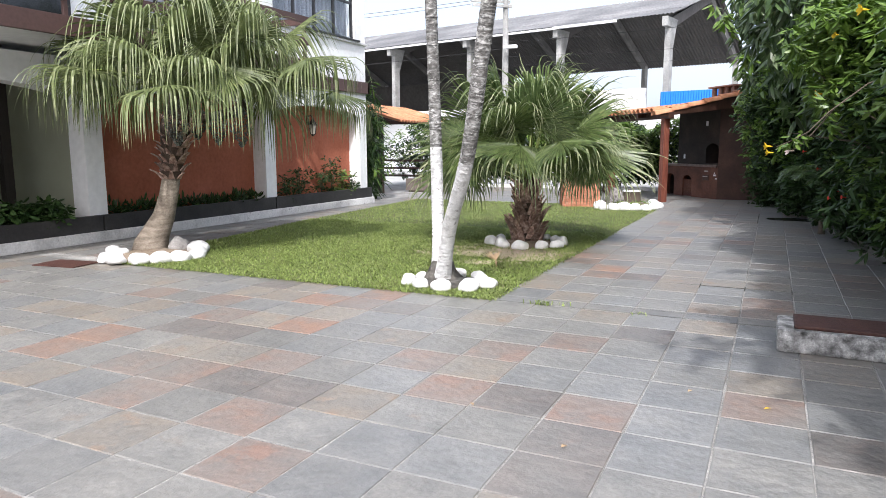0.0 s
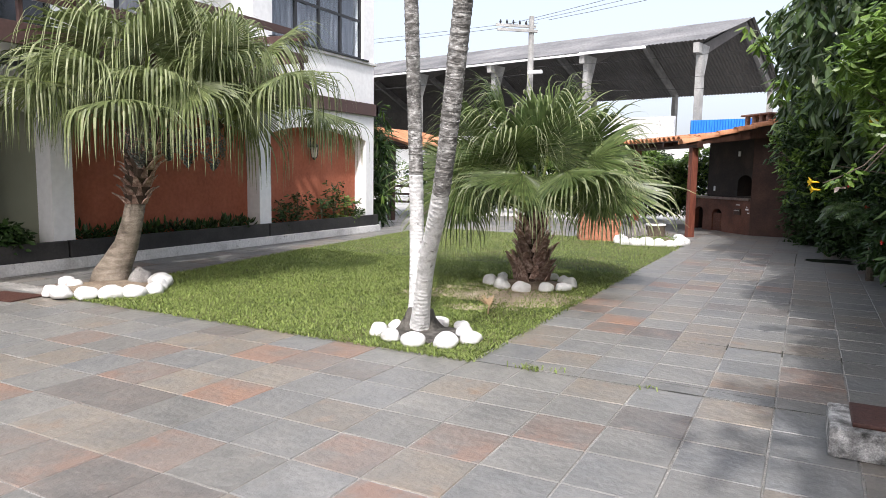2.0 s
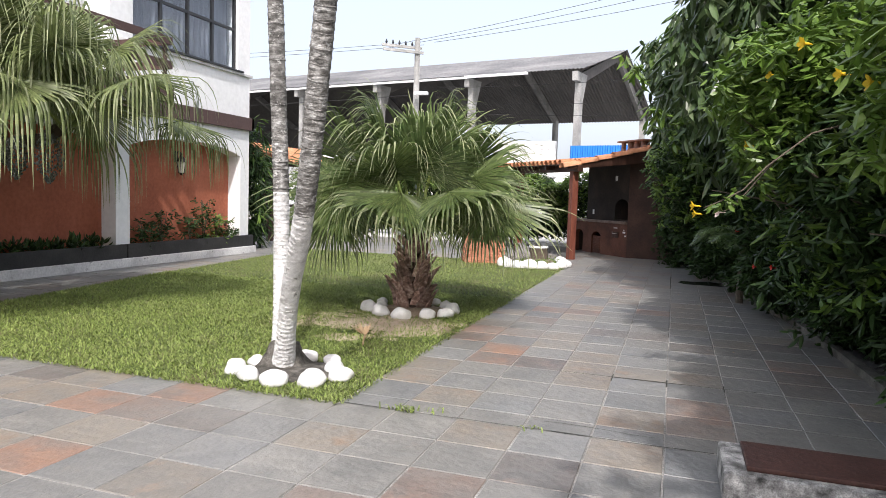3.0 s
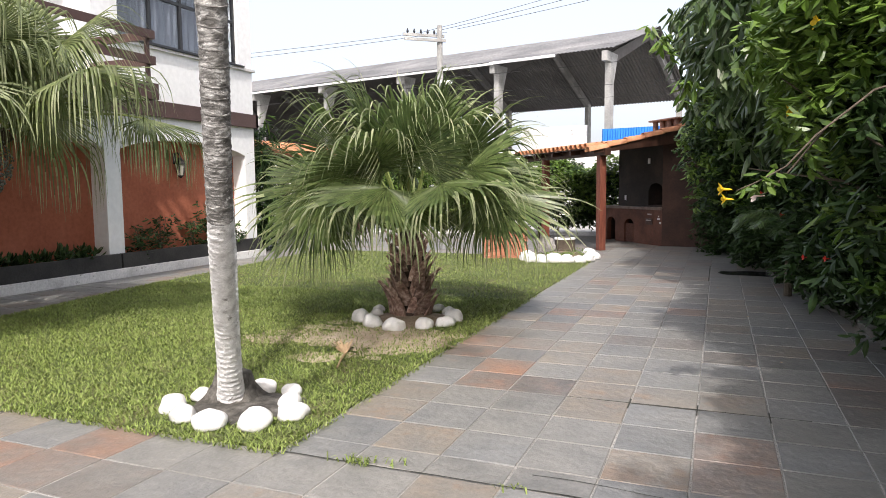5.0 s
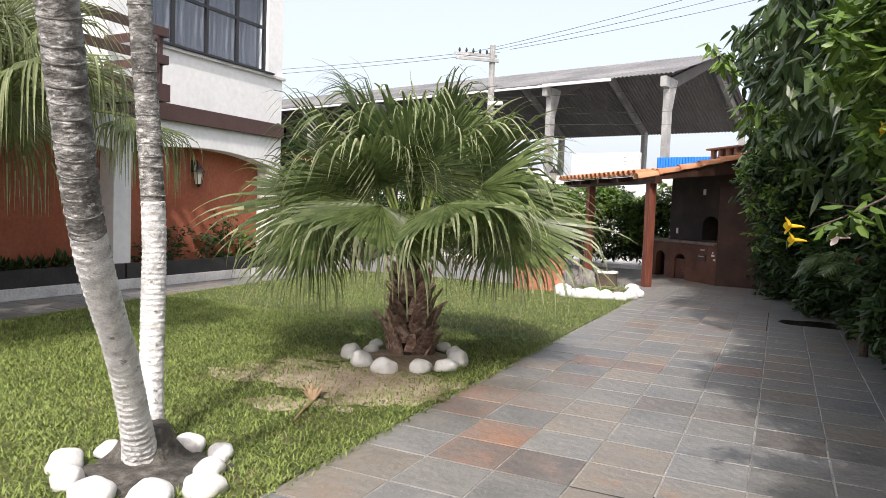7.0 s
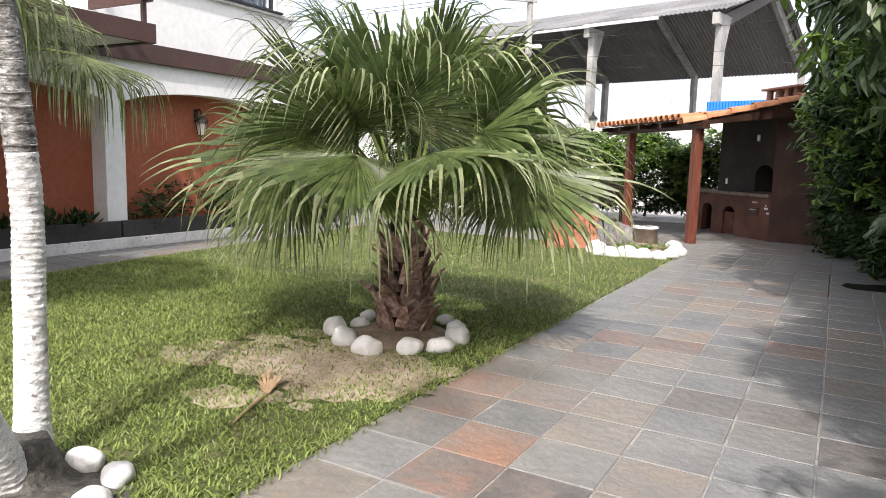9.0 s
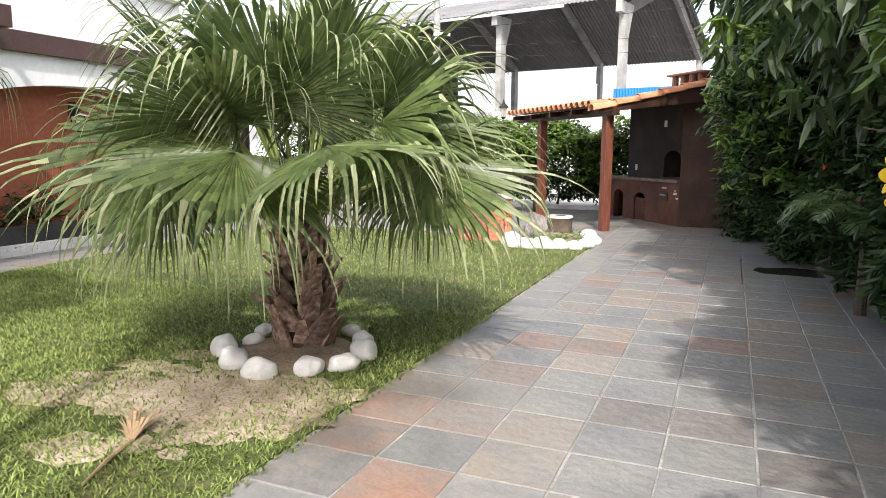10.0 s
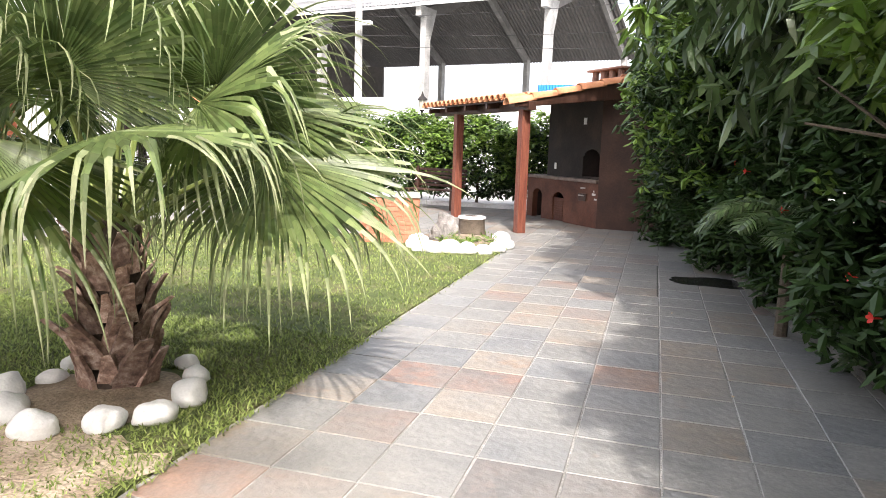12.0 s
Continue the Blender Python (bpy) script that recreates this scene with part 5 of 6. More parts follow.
tagged(wall_right, "tall weathered boundary wall behind the hedge", "wall", kind="structure")

# clipped hedge behind the kiosk
for k in range(6):
    x = 0.1 - 1.75 * k
    tree("hedge_bush", "clipped glossy green hedge bush behind the kiosk", "shrub", (x, 21.2 + 0.12 * (k % 2), 1.0), (1.15, 0.7, 1.1), 620, (0.14, 0.06, 9, 0.25), LEAF_DARK, 60 + k, None, 520, "hedge behind the kiosk", 0.55, 0.25, 0.05)
b = boxes((-9.5, 1.5, 20.5, 20.62, 0, 0.1))
tagged(part("kerb_back", b, WHITE_OLD), "low white kerb below the hedge", "kerb", kind="structure")

# slim garden lamp behind the hedge
lamp = root("lamp_post", -5.17, 22.2, 0, "slim grey garden lamp post with a lantern head", "lamp post")
b = bmesh.new()
tube(b, [(0, 0, 0), (0, 0, 0.1), (0, 0, 0.14), (0, 0, 2.25)], [0.07, 0.07, 0.035, 0.028], 8)
part("post", b, IRON, lamp)
b = bmesh.new()
tube(b, [(0, 0, 2.27), (0, 0, 2.52)], [0.07, 0.11], 6)
part("glass_box", b, GLASSY, lamp, "milky lantern glass")
b = bmesh.new()
tube(b, [(0, 0, 2.52), (0, 0, 2.55), (0, 0, 2.64), (0, 0, 2.74)], [0.14, 0.13, 0.04, 0.012], 6)
part("cap", b, IRON, lamp)
b = bmesh.new()
tube(b, [(0, 0, 2.22), (0, 0, 2.27)], [0.03, 0.08], 6)
part("collar", b, IRON, lamp)

# bench by the hedge
bench = root("garden_bench", -3.95, 19.6, 0, "dark slatted wooden garden bench", "bench", rz=-12)
for k in range(5):
    part("back_slat", boxes((-0.65, 0.65, 0.22 + 0.015 * k, 0.245 + 0.015 * k, 0.48 + 0.085 * k, 0.54 + 0.085 * k), bevel=0.004), DARKWOOD, bench)
for k in range(4):
    part("seat_slat", boxes((-0.65, 0.65, -0.2 + 0.1 * k, -0.12 + 0.1 * k, 0.41, 0.435), bevel=0.004), DARKWOOD, bench)
for x in (-0.55, 0.5):
    for y in (-0.18, 0.18):
        part("leg", boxes((x, x + 0.05, y - 0.025, y + 0.025, 0, 0.41 if y < 0 else 0.92)), DARKWOOD, bench)

# ---- shelter beyond the house ----
shelter = root("garden_shelter", -9.4, 16.5, 0, "small clay-tiled shelter on dark posts beyond the house", "shelter")
for x, y in ((0.0, 0.0), (0.5, 2.9), (-2.6, 0.1), (-2.2, 3.0)):
    part("post", boxes((x - 0.08, x + 0.08, y - 0.08, y + 0.08, 0, 2.1), bevel=0.01), DARKWOOD, shelter)
part("beam", boxes((-2.8, 0.6, -0.06, 0.06, 2.08, 2.2)), DARKWOOD, shelter)
part("beam", boxes((-2.8, 0.8, 2.84, 2.96, 2.08, 2.2)), DARKWOOD, shelter)
bm = bmesh.new()
n = 44
rows = []
for k in range(n + 1):
    y = -0.5 + 3.9 * k / n
    w = 0.035 * math.cos(k * math.pi)
    rows.append((bm.verts.new((0.95, y, 2.08 + w)), bm.verts.new((-1.0, y, 2.62 + w)), bm.verts.new((-2.9, y, 2.08 + w))))
for a, b in zip(rows, rows[1:]):
    bm.faces.new((a[0], b[0], b[1], a[1]))
    bm.faces.new((a[1], b[1], b[2], a[2]))
roof = part("roof", bm, CLAY, shelter, "orange curved clay tile roof")
so = roof.modifiers.new("thick", "SOLIDIFY")
so.thickness = 0.03
for z in (0.35, 0.6, 0.85):
    part("rail", boxes((-2.2, 0.5, 2.87, 2.93, z, z + 0.07)), DARKWOOD, shelter)
trough = part("trough", boxes((-0.35, 0.35, -0.2, 0.2, 0.05, 0.4), (-0.28, 0.28, -0.15, 0.15, 0, 0.05), bevel=0.01), surface("grey_brown_stone", [(0.1, 0.08, 0.07), (0.17, 0.14, 0.12)], 5, 0.8, 0.3, 40))
trough.matrix_world = pose(-8.6, 17.4, 0, 0, 0, 8)
tagged(trough, "brown stone trough on the paving", "trough")
tree("corner_shrub", "dark feathery shrub at the house corner", "shrub", (-8.7, 14.3, 1.3), (0.55, 0.6, 1.5), 260, (0.3, 0.05, 8, 0.6), LEAF_DARK, 90, None, 40, "", 0.4, 0.1, 0.04)
tree("shelter_bush", "leafy bush behind the garden shelter", "shrub", (-9.6, 21.5, 1.2), (2.2, 0.8, 1.2), 600, (0.15, 0.06, 8, 0.3), LEAF_DARK, 91, None, 160, "", 0.5, 0.2, 0.04)

# plants of the wall beds
rng = random.Random(31)
for y in np.arange(3.0, 5.5, 0.36):
    x = FX - 0.12 + rng.uniform(-0.05, 0.05)
    r = root("bed_plant", x, float(y), 0.3, "low bushy green plant in the wall bed", "plant", "wall bed plants")
    leaf_mesh("leaves", [Vector((rng.uniform(-.14, .16), rng.uniform(-.2, .2), rng.uniform(0.03, .32))) for _ in range(34)], 0.13, 0.075, 8, 0.25, rng.randint(1, 9999), LEAF_LIGHT if rng.random() < .5 else LEAF_DARK, r)
for y in np.arange(6.2, 9.5, 0.26):
    x = FX - 0.12 + rng.uniform(-0.06, 0.06)
    r = root("bed_plant", x, float(y), 0.3, "short upright dark green plant in the wall bed", "plant", "wall bed plants")
    leaf_mesh("leaves", [Vector((rng.uniform(-.08, .08), rng.uniform(-.1, .1), rng.uniform(0.02, .13))) for _ in range(8)], 0.14, 0.055, 6, -0.5, rng.randint(1, 9999), LEAF_DARK, r)
for y, h in ((10.3, 0.45), (10.75, 0.6), (11.5, 0.5), (11.9, 0.8), (12.3, 0.55), (12.65, 0.4)):
    r = root("bed_shrub", FX - 0.1, y, 0.3, "small leafy shrub in the wall bed", "shrub", "wall bed shrubs")
    leaf_mesh("leaves", [Vector((rng.uniform(-.16, .2), rng.uniform(-.24, .24), rng.uniform(0.03, h))) for _ in range(26)], 0.09, 0.045, 8, 0.1, rng.randint(1, 9999), LEAF_DARK if h != 0.55 else LEAF_LIGHT, r)
    bm = bmesh.new()
    for _ in range(4):
        tube(bm, [(0, 0, 0), (rng.uniform(-.1, .1), rng.uniform(-.15, .15), h)], [0.008, 0.004], 5)
    part("twigs", bm, WOOD_GREY, r)

# ---- beyond the yard ----
SA, SB = Vector((-0.979, 0.203, 0)), Vector((0.203, 0.979, 0))
SM = Matrix(((SA.x, SB.x, 0, -3.5), (SA.y, SB.y, 0, 31.6), (0, 0, 1, 0), (0, 0, 0, 1)))
shed = root("open_shed", -3.5, 31.6, 0, "large open shed with grey corrugated roof on concrete columns", "shed")
shed.matrix_world = SM
EAVE, RIDGE, FAR = 6.9, 8.85, 6.1


def corrugated(v0, z0, v1, z1, a0, a1):
    n = int((a1 - a0) / 0.09)
    vs, fs = [], []
    for k in range(n + 1):
        a = a0 + (a1 - a0) * k / n
        w = 0.03 * math.cos(k * math.pi)
        for s in (0, 1):
            vs.append((a, v0 + (v1 - v0) * s, z0 + (z1 - z0) * s + w))
    for k in range(n):
        fs.append((2 * k, 2 * k + 2, 2 * k + 3, 2 * k + 1))
    return vs, fs


for s in range(4):
    v0, v1 = -0.6 + 6.2 * s / 4, -0.6 + 6.2 * (s + 1) / 4 + (0.15 if s < 3 else 0)
    z0 = EAVE + (RIDGE - EAVE) * s / 4 + 0.1 - 0.02 * s
    z1 = EAVE + (RIDGE - EAVE) * (s + 1) / 4 + 0.1
    vs, fs = corrugated(v0, z0, v1, z1, -0.45, 46)
    raw("roof_sheet", vs, fs, ROOFSHEET, shed, "grey corrugated roof sheets")
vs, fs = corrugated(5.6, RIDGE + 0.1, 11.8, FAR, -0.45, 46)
raw("roof_back", vs, fs, SHED_SHADE, shed, "far roof slope coloured dark as its shaded underside")
part("gutter", boxes((5.2, 46, -0.72, -0.6, EAVE - 0.05, EAVE + 0.04), (2.2, 5.4, -0.72, -0.6, EAVE - 0.03, EAVE + 0.08)), WHITE, shed, "white painted gutter beam")
for k in range(9):
    a = 5.32 * k
    b = bmesh.new()
    prism(b, [(a - 0.125, -0.2), (a + 0.125, -0.2), (a + 0.125, 0.2), (a - 0.125, 0.2)], 0, EAVE)
    box(b, a - 0.12, a + 0.12, 0.2, 0.7, EAVE - 1.3, EAVE)
    for v in b.verts:
        if v.co.y > 0.5 and v.co.z < EAVE - 1:
            v.co.y = 0.2
    box(b, a - 0.12, a + 0.12, -0.6, -0.2, EAVE - 0.4, EAVE)
    part("column", b, SHED_GREY, shed)
    b = bmesh.new()
    prism(b, [(a - 0.12, 10.8), (a + 0.12, 10.8), (a + 0.12, 11.2), (a - 0.12, 11.2)], 0, FAR + 0.05)
    part("back_column", b, SHED_GREY, shed)
    b = bmesh.new()
    vv = [b.verts.new(q) for q in ((a - 0.1, 5.6, RIDGE - 0.4), (a + 0.1, 5.6, RIDGE - 0.4), (a + 0.1, 11.2, FAR - 0.3), (a - 0.1, 11.2, FAR - 0.3),
                                   (a - 0.1, 5.6, RIDGE), (a + 0.1, 5.6, RIDGE), (a + 0.1, 11.2, FAR + 0.1), (a - 0.1, 11.2, FAR + 0.1))]
    for q in ((0, 1, 2, 3), (4, 7, 6, 5), (0, 4, 5, 1), (1, 5, 6, 2), (2, 6, 7, 3), (3, 7, 4, 0)):
        b.faces.new([vv[i] for i in q])
    part("rafter", b, RAFTER, shed)
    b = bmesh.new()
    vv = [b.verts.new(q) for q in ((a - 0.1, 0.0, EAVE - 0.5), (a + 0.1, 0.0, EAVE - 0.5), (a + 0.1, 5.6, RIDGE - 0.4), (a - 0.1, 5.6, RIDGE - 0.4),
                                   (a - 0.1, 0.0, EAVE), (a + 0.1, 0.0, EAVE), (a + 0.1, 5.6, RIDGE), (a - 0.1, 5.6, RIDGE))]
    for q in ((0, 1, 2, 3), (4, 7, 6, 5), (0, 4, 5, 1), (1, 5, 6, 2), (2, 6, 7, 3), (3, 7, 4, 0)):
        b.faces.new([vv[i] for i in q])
    part("rafter", b, SHED_SHADE, shed)
w = part("wall_shed_back", boxes((14.5, 46, 10.6, 10.75, 0, 6.0)), SHED_SHADE)
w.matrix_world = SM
tagged(w, "back wall inside the shed, coloured dark for shade", "wall", kind="structure")
street = boxes((-8, 30, -2.0, -1.8, 0, 2.9), (4.5, 46, -2.0, -1.8, 0, 3.2))
w = part("wall_street", street, WHITE)
w.matrix_world = SM
tagged(w, "white rendered street wall in front of the shed", "wall", kind="structure")
w = part("wall_old", boxes((0.1, 2.9, -2.4, -2.15, 0, 3.75)), WHITE_OLD)
w.matrix_world = SM
tagged(w, "tall weathered white wall with dirt streaks", "wall", kind="structure")
vs, fs = [], []
for k in range(60):
    x = -3.4 + 3.15 * k / 59
    y = -1.5 + 0.05 * (k % 2)
    vs += [(x, y, 0), (x, y, 3.62)]
for k in range(59):
    fs.append((2 * k, 2 * k + 2, 2 * k + 3, 2 * k + 1))
w = raw("blue_hoarding", vs, fs, BLUE)
w.matrix_world = SM
tagged(w, "bright blue corrugated sheet hoarding", "hoarding")

pole = root("utility_pole", -11.05, 31.3, -0.35, "concrete utility pole with crossarms and wires", "utility pole")
b = bmesh.new()
tube(b, [(0, 0, 0), (0, 0, 9.0)], [0.2, 0.13], 8)
part("shaft", b, SHED_GREY, pole)
for z, y in ((8.5, 0.12), (8.25, -0.14)):
    b = bmesh.new()
    box(b, -1.7, 0.25, y - 0.05, y + 0.05, z, z + 0.12, m=pose(0, 0, 0, 0, 0, 40))
    part("crossarm", b, SHED_GREY, pole)
for k in range(6):
    b = bmesh.new()
    x = -1.2 + 0.24 * k
    y = 0.84 * x + 0.12
    tube(b, [(x, y, 8.62), (x, y, 8.7), (x, y, 8.82)], [0.03, 0.06, 0.02], 7)
    part("insulator", b, FRAME_DARK, pole)
part("street_light", boxes((0.1, 0.75, -0.6, -0.35, 6.3, 6.45), bevel=0.03), WHITE, pole)
ends = [((-1.0, 8.8), (30, 14.5)), ((-0.2, 8.8), (30, 13.8)), ((0.8, 8.8), (30, 13.0)), ((-1.0, 8.8), (-40, 9.2)), ((0.3, 8.7), (-40, 8.7)), ((0, 6.7), (30, 8.4)), ((0, 6.0), (30, 7.0)), ((0, 6.4), (-40, 6.0)), ((0, 5.6), (30, 6.2))]
for (x0, z0), (x1, z1) in ends:
    b = bmesh.new()
    pts = [(x0 + (x1 - x0) * t, 0.1 - 3.0 * t, z0 + (z1 - z0) * t - 1.2 * 4 * t * (1 - t) * 0.5) for t in np.linspace(0, 1, 15)]
    tube(b, pts, [0.01] * 15, 5)
    part("wire", b, CABLE, pole)


# ---- grass ----
def grass(name, n, seed, keep, label):
    rg = np.random.default_rng(seed)
    xs = rg.uniform(-7.3, -1.12, n)
    ys = rg.uniform(4.48, 14.72, n)
    left = np.interp(ys, [4.0, 4.56, 7.0, 9.5, 14.6], [-6.02, -6.05, -6.35, -6.75, -7.25])
    ok = (xs > left - 0.04 * rg.random(n)) & (xs < -1.2 + 0.06 * rg.random(n)) & keep(xs, ys, rg)
    for cx, cy, rx, ry in ((-1.86, 5.06, 0.36, 0.32), (-2.02, 8.0, 0.46, 0.46), (-5.95, 5.1, 0.6, 0.56), (-2.8, 14.7, 0.58, 0.58), (-1.95, 14.8, 0.75, 0.75)):
        ok &= ((xs - cx) / rx) ** 2 + ((ys - cy) / ry) ** 2 > 1
    bald = np.exp(-(((xs + 1.95) / 0.75) ** 2 + ((ys - 7.1) / 0.6) ** 2) * 1.1)
    ok &= rg.random(n) > bald * 0.84
    xs, ys = xs[ok], ys[ok]
    m = len(xs)
    az = rg.uniform(0, 2 * np.pi, m)
    ln = rg.uniform(0.02, 0.052, m)
    lean = rg.uniform(0.45, 1.15, m)
    wd = rg.uniform(0.0026, 0.0055, m)
    c, s = np.cos(az), np.sin(az)
    z0 = np.full(m, 0.008)
    P = np.zeros((m, 5, 3))
    for k, (sx, t) in enumerate(((-1, 0), (1, 0), (1, 0.55), (-1, 0.55), (0, 1))):
        out = ln * lean * t * (0.6 + 0.5 * t)
        h = ln * (1 - 0.45 * lean * t) * t
        wk = wd * sx * (1 - 0.25 * (t > 0))
        P[:, k, 0] = xs + c * out - s * wk
        P[:, k, 1] = ys + s * out + c * wk
        P[:, k, 2] = z0 + h
    base = (np.arange(m) * 5)[:, None]
    quads = (base + np.array([0, 1, 2, 3])).tolist()
    tris = (base + np.array([3, 2, 4])).tolist()
    ob = raw(name, P.reshape(-1, 3).tolist(), quads + tris, GRASS)
    return tagged(ob, label, "grass", kind="stuff")


grass("grass", 290000, 1, lambda x, y, r: y < 9.5, "short mown green grass blades on the lawn")
grass("grass", 70000, 2, lambda x, y, r: y >= 9.3, "short mown green grass blades on the lawn")

# ---- slate tiles ----
def tile_mesh(w, d, key, kind, seed):
    rg = random.Random(seed)
    j = lambda: rg.uniform(-0.003, 0.003)
    h = 0.024
    low = [(-w / 2 + j(), -d / 2 + j()), (w / 2 + j(), -d / 2 + j()), (w / 2 + j(), d / 2 + j()), (-w / 2 + j(), d / 2 + j())]
    vs = [(x, y, -h) for x, y in low] + [(x, y, -0.004) for x, y in low] + [(x * 0.98, y * 0.98, 0.0) for x, y in low]
    fs = [(8, 9, 10, 11)]
    for o in (0, 4):
        for k in range(4):
            fs.append((o + k, o + (k + 1) % 4, o + 4 + (k + 1) % 4, o + 4 + k))
    return vs, fs


MESHES = {}
rt = random.Random(77)
SLATE_MIX = ["grey"] * 11 + ["blue"] * 6 + ["tan"] * 4 + ["rust"] * 1 + ["dark"] * 1
KINDS = {"g": "grey", "b": "blue", "t": "tan", "r": "rust", "o": "orange", "d": "dark"}
# the slates whose colour stands out, row by row; each row begins twelve slates left of the path's middle
FORECOURT = {
    0: "......o....tb...",
    1: "...t.o.d.t..d...",
    2: ".r.rb..b...r....",
    3: "....rto..gr.b...",
    4: "....d...br..b...",
    5: "...o...r..rd.b..",
    6: "...o.r..d..gdb..",
    7: "......r.rgbb....",
    8: ".....g..grb.....",
    9: ".......b........",
}
PATHWAY = {
    12: ".........b.bgtr.",
    13: "..........b.g.r.",
    14: ".........t......",
    15: "..........rdtt..",
    16: ".........go.....",
    17: ".........r.tgb..",
    18: ".........ortbgd.",
    19: ".........tg.dd..",
    22: "...........r....",
    23: ".............ot.",
    25: "............t...",
    26: "............t...",
    27: "...........tr...",
}


def slate_kind(plan, i, j):
    row = plan.get(j, "")
    drawn = rt.choice(SLATE_MIX)
    k = i + 12
    return KINDS.get(row[k], drawn) if 0 <= k < len(row) else drawn


JOINED = {k: ([], []) for k in KINDS.values()}


def lay(x, y, w, d, key, single):
    lift = rt.uniform(-0.0012, 0.0012)
    v = rt.randrange(4)
    if single:
        q = (key, round(w, 3), round(d, 3), v)
        if q not in MESHES:
            me = bpy.data.meshes.new("tile")
            vs, fs = tile_mesh(w, d, key, "object", v)
            me.from_pydata(vs, [], fs)
            me.materials.append(SLATE[key, "object"])
            MESHES[q] = me
        o = new("tile", MESHES[q])
        o.parent = pavement
        o.matrix_basis = pose(x, y, lift, rt.uniform(-0.12, 0.12), rt.uniform(-0.12, 0.12), rt.uniform(-0.25, 0.25))
    else:
        vs, fs = tile_mesh(w, d, key, "island", v)
        V, F = JOINED[key]
        o = len(V)
        V.extend([(x + a, y + b, c + lift) for a, b, c in vs])
        F.extend([tuple(i + o for i in f) for f in fs])


S, J = 0.4, 0.0085
for i in range(-3, 12):
    for j in range(12, 54):
        x0, y0 = i * S, j * S
        if x0 > 2.6 or (x0 > 2.2 and y0 > 5):
            continue
        lay(x0 + S / 2, y0 + S / 2, S - J, S - J, slate_kind(PATHWAY, i, j), i <= 3 and j < 36)
for i in range(-3, 7):
    lay(i * S + S / 2, 4.685, S - J, 0.23 - J, rt.choice(SLATE_MIX), i <= 3)
for i in range(-20, 12):
    for j in range(0, 33):
        x0, y0 = i * S, 4.56 - S * (j + 1)
        lay(x0 + S / 2, y0 + S / 2, S - J, S - J, slate_kind(FORECOURT, i, j), -4 <= i <= 3 and j < 11)
for i in range(-20, -14):
    for j in range(12, 54):
        y0 = j * S
        x0 = i * S
        if x0 + S > lawn_left(y0) + 0.05 and y0 < 14.2:
            w = lawn_left(y0) + 0.05 - x0
            if w < 0.06:
                continue
        else:
            w = S
        lay(x0 + w / 2, y0 + S / 2, w - J, S - J, rt.choice(SLATE_MIX), False)
for i in range(-14, -3):
    for j in range(36, 54):
        x0, y0 = i * S, j * S
        lay(x0 + S / 2, y0 + S / 2, S - J, S - J, rt.choice(SLATE_MIX), False)
for key, (V, F) in JOINED.items():
    if V:
        tagged(raw("tiles", V, F, SLATE[key, "island"], pavement), kind="stuff")
# dark open joint lines across the path
def open_joint(x0, x1, y, wob, seed, wide=0.007):
    bm = bmesh.new()
    n = int((x1 - x0) / 0.07)
    rows = []
    for k in range(n + 1):
        x = x0 + (x1 - x0) * k / n
        o = wob * noise.noise(Vector((x * 2.2, seed, 0)))
        w = wide * (0.6 + 0.9 * abs(noise.noise(Vector((x * 6, seed, 5)))))
        rows.append((bm.verts.new((x, y + o - w, 0.0022)), bm.verts.new((x, y + o + w, 0.0022))))
    for a, b in zip(rows, rows[1:]):
        bm.faces.new((a[0], b[0], b[1], a[1]))
    return tagged(part("open_joint", bm, GROUT_OLD), "dark open joint across the slate path", "joint", kind="structure")


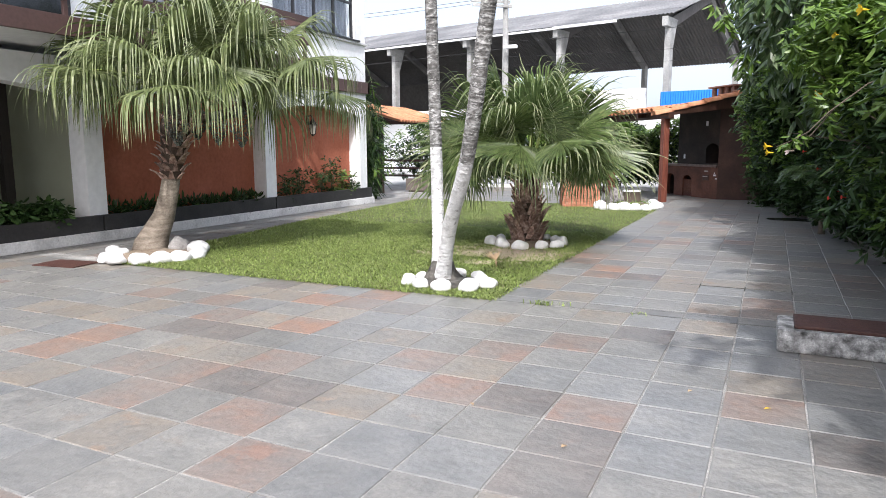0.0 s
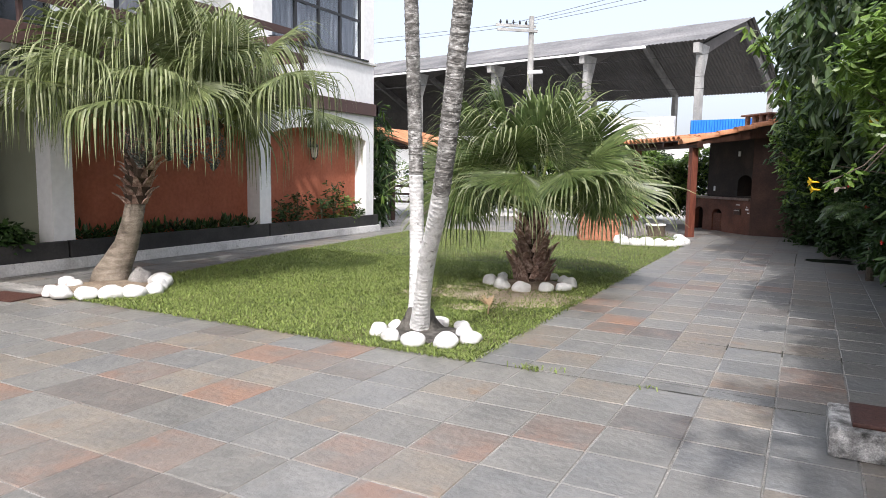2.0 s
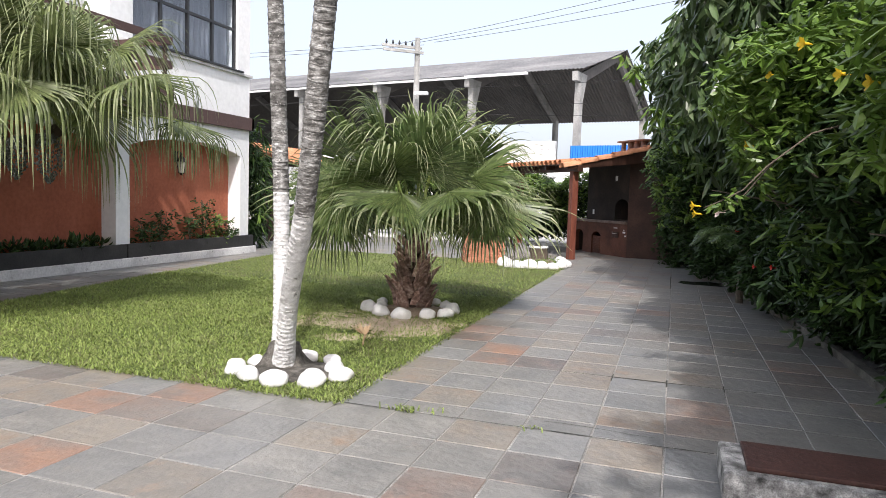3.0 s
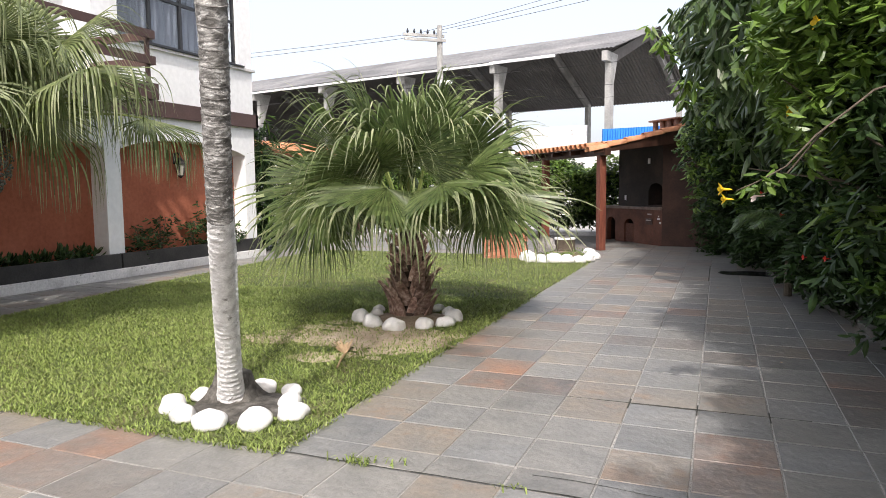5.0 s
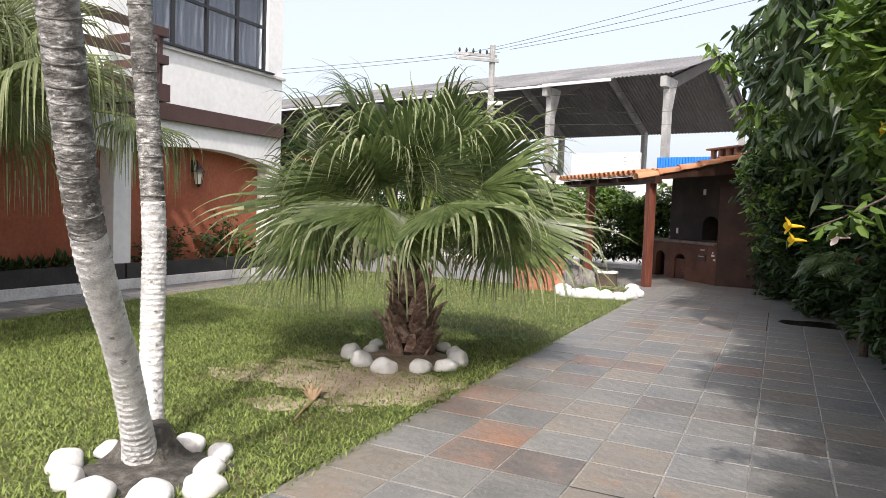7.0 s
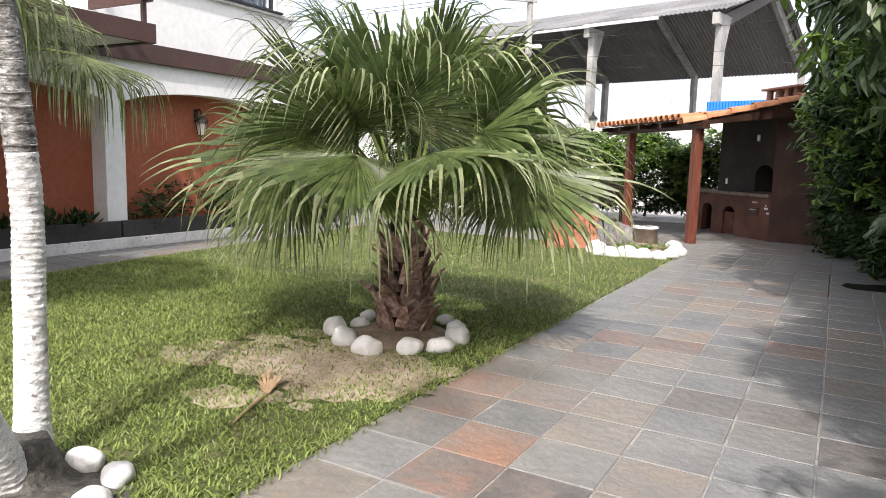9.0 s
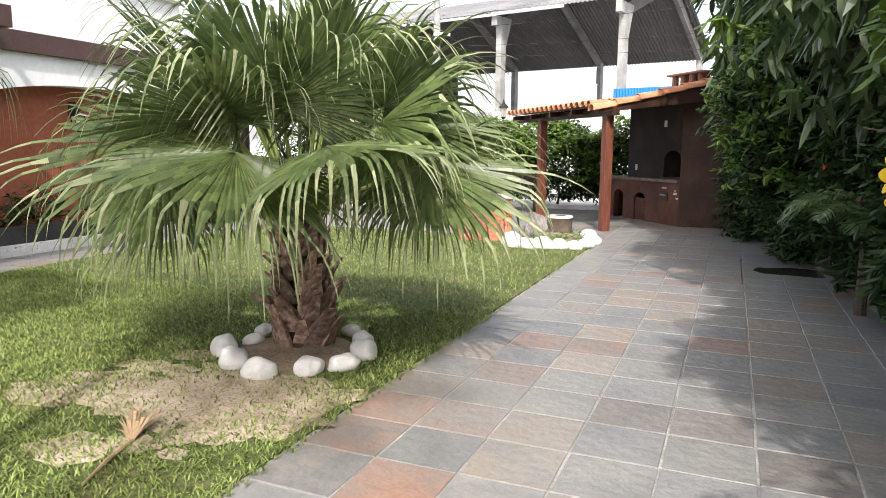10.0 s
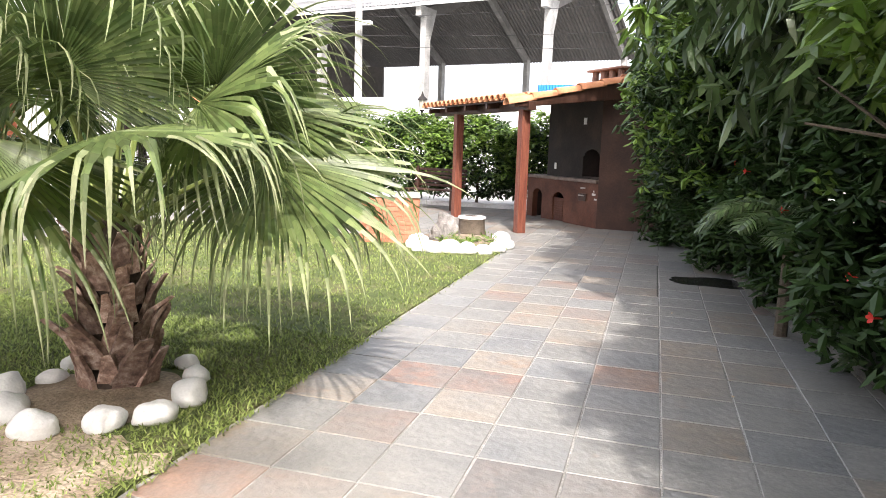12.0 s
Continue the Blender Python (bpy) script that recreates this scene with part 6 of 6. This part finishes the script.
open_joint(-1.2, 1.06, 4.562, 0.012, 1.0)
open_joint(0.0, 1.42, 6.0, 0.003, 2.0)
open_joint(0.1, 0.75, 4.72, 0.08, 3.0, 0.003)
ticks = boxes(*[(x - 0.004, x + 0.004, 5.9, 6.09, -0.003, 0.0018) for x in (0.4, 0.8, 1.2)], (0.78, 0.79, 12.0, 13.9, -0.003, 0.0018))
tagged(part("open_joint", ticks, GROUT_OLD), "short dark open joints between slates", "joint", kind="structure")

# ---- litter and weeds ----
rng = random.Random(91)
for x, y, mt, lab in ((1.0, 2.75, YELLOW, "fallen yellow petal on the slate"), (0.62, 2.85, STRAW, "small dry leaf on the slate"), (0.2, 1.9, STRAW, "small dry leaf on the slate"), (0.9, 11.3, STRAW, "small dry leaf on the slate"),
                      (1.0, 12.3, STRAW, "small dry leaf on the slate"), (-0.4, 2.2, STRAW, "small dry leaf on the slate"), (1.2, 9.3, STRAW, "small dry leaf on the slate"), (0.3, 10.4, STRAW, "small dry leaf on the slate"), (1.35, 7.4, STRAW, "small dry leaf on the slate")):
    b = bmesh.new()
    v = [b.verts.new(c) for c in ((0, 0, 0.003), (0.02, 0.012, 0.009), (0.045, 0.002, 0.005), (0.022, -0.012, 0.01))]
    b.faces.new((v[0], v[1], v[3]))
    b.faces.new((v[1], v[2], v[3]))
    o = part("fallen_leaf", b, mt)
    o.matrix_world = pose(x, y, 0.001, 0, 0, rng.uniform(0, 360))
    tagged(o, lab, "leaf", "fallen leaves")
for x, y, n, h in ((-0.75, 4.56, 40, 0.06), (-0.6, 4.6, 14, 0.045), (0.05, 4.55, 12, 0.04)):
    b = bmesh.new()
    for k in range(n):
        w, l = rng.uniform(0, 6.283), rng.uniform(0.4, 1.0) * h
        c = Vector((rng.gauss(0, 0.05), rng.gauss(0, 0.02), 0))
        d = Vector((math.cos(w), math.sin(w), 0))
        s = Vector((-d.y, d.x, 0)) * 0.004
        v = [b.verts.new(q) for q in (c - s, c + s, c + d * l * 0.4 + Vector((0, 0, l * 0.7)) + s, c + d * l * 0.4 + Vector((0, 0, l * 0.7)) - s, c + d * l + Vector((0, 0, l * 0.6)))]
        b.faces.new(v[:4])
        b.faces.new((v[3], v[2], v[4]))
    o = part("weed_tuft", b, GRASS)
    o.matrix_world = pose(x, y, 0.0)
    tagged(o, "green weed tuft growing in an open joint", "weed", "weeds in the joints", "stuff")
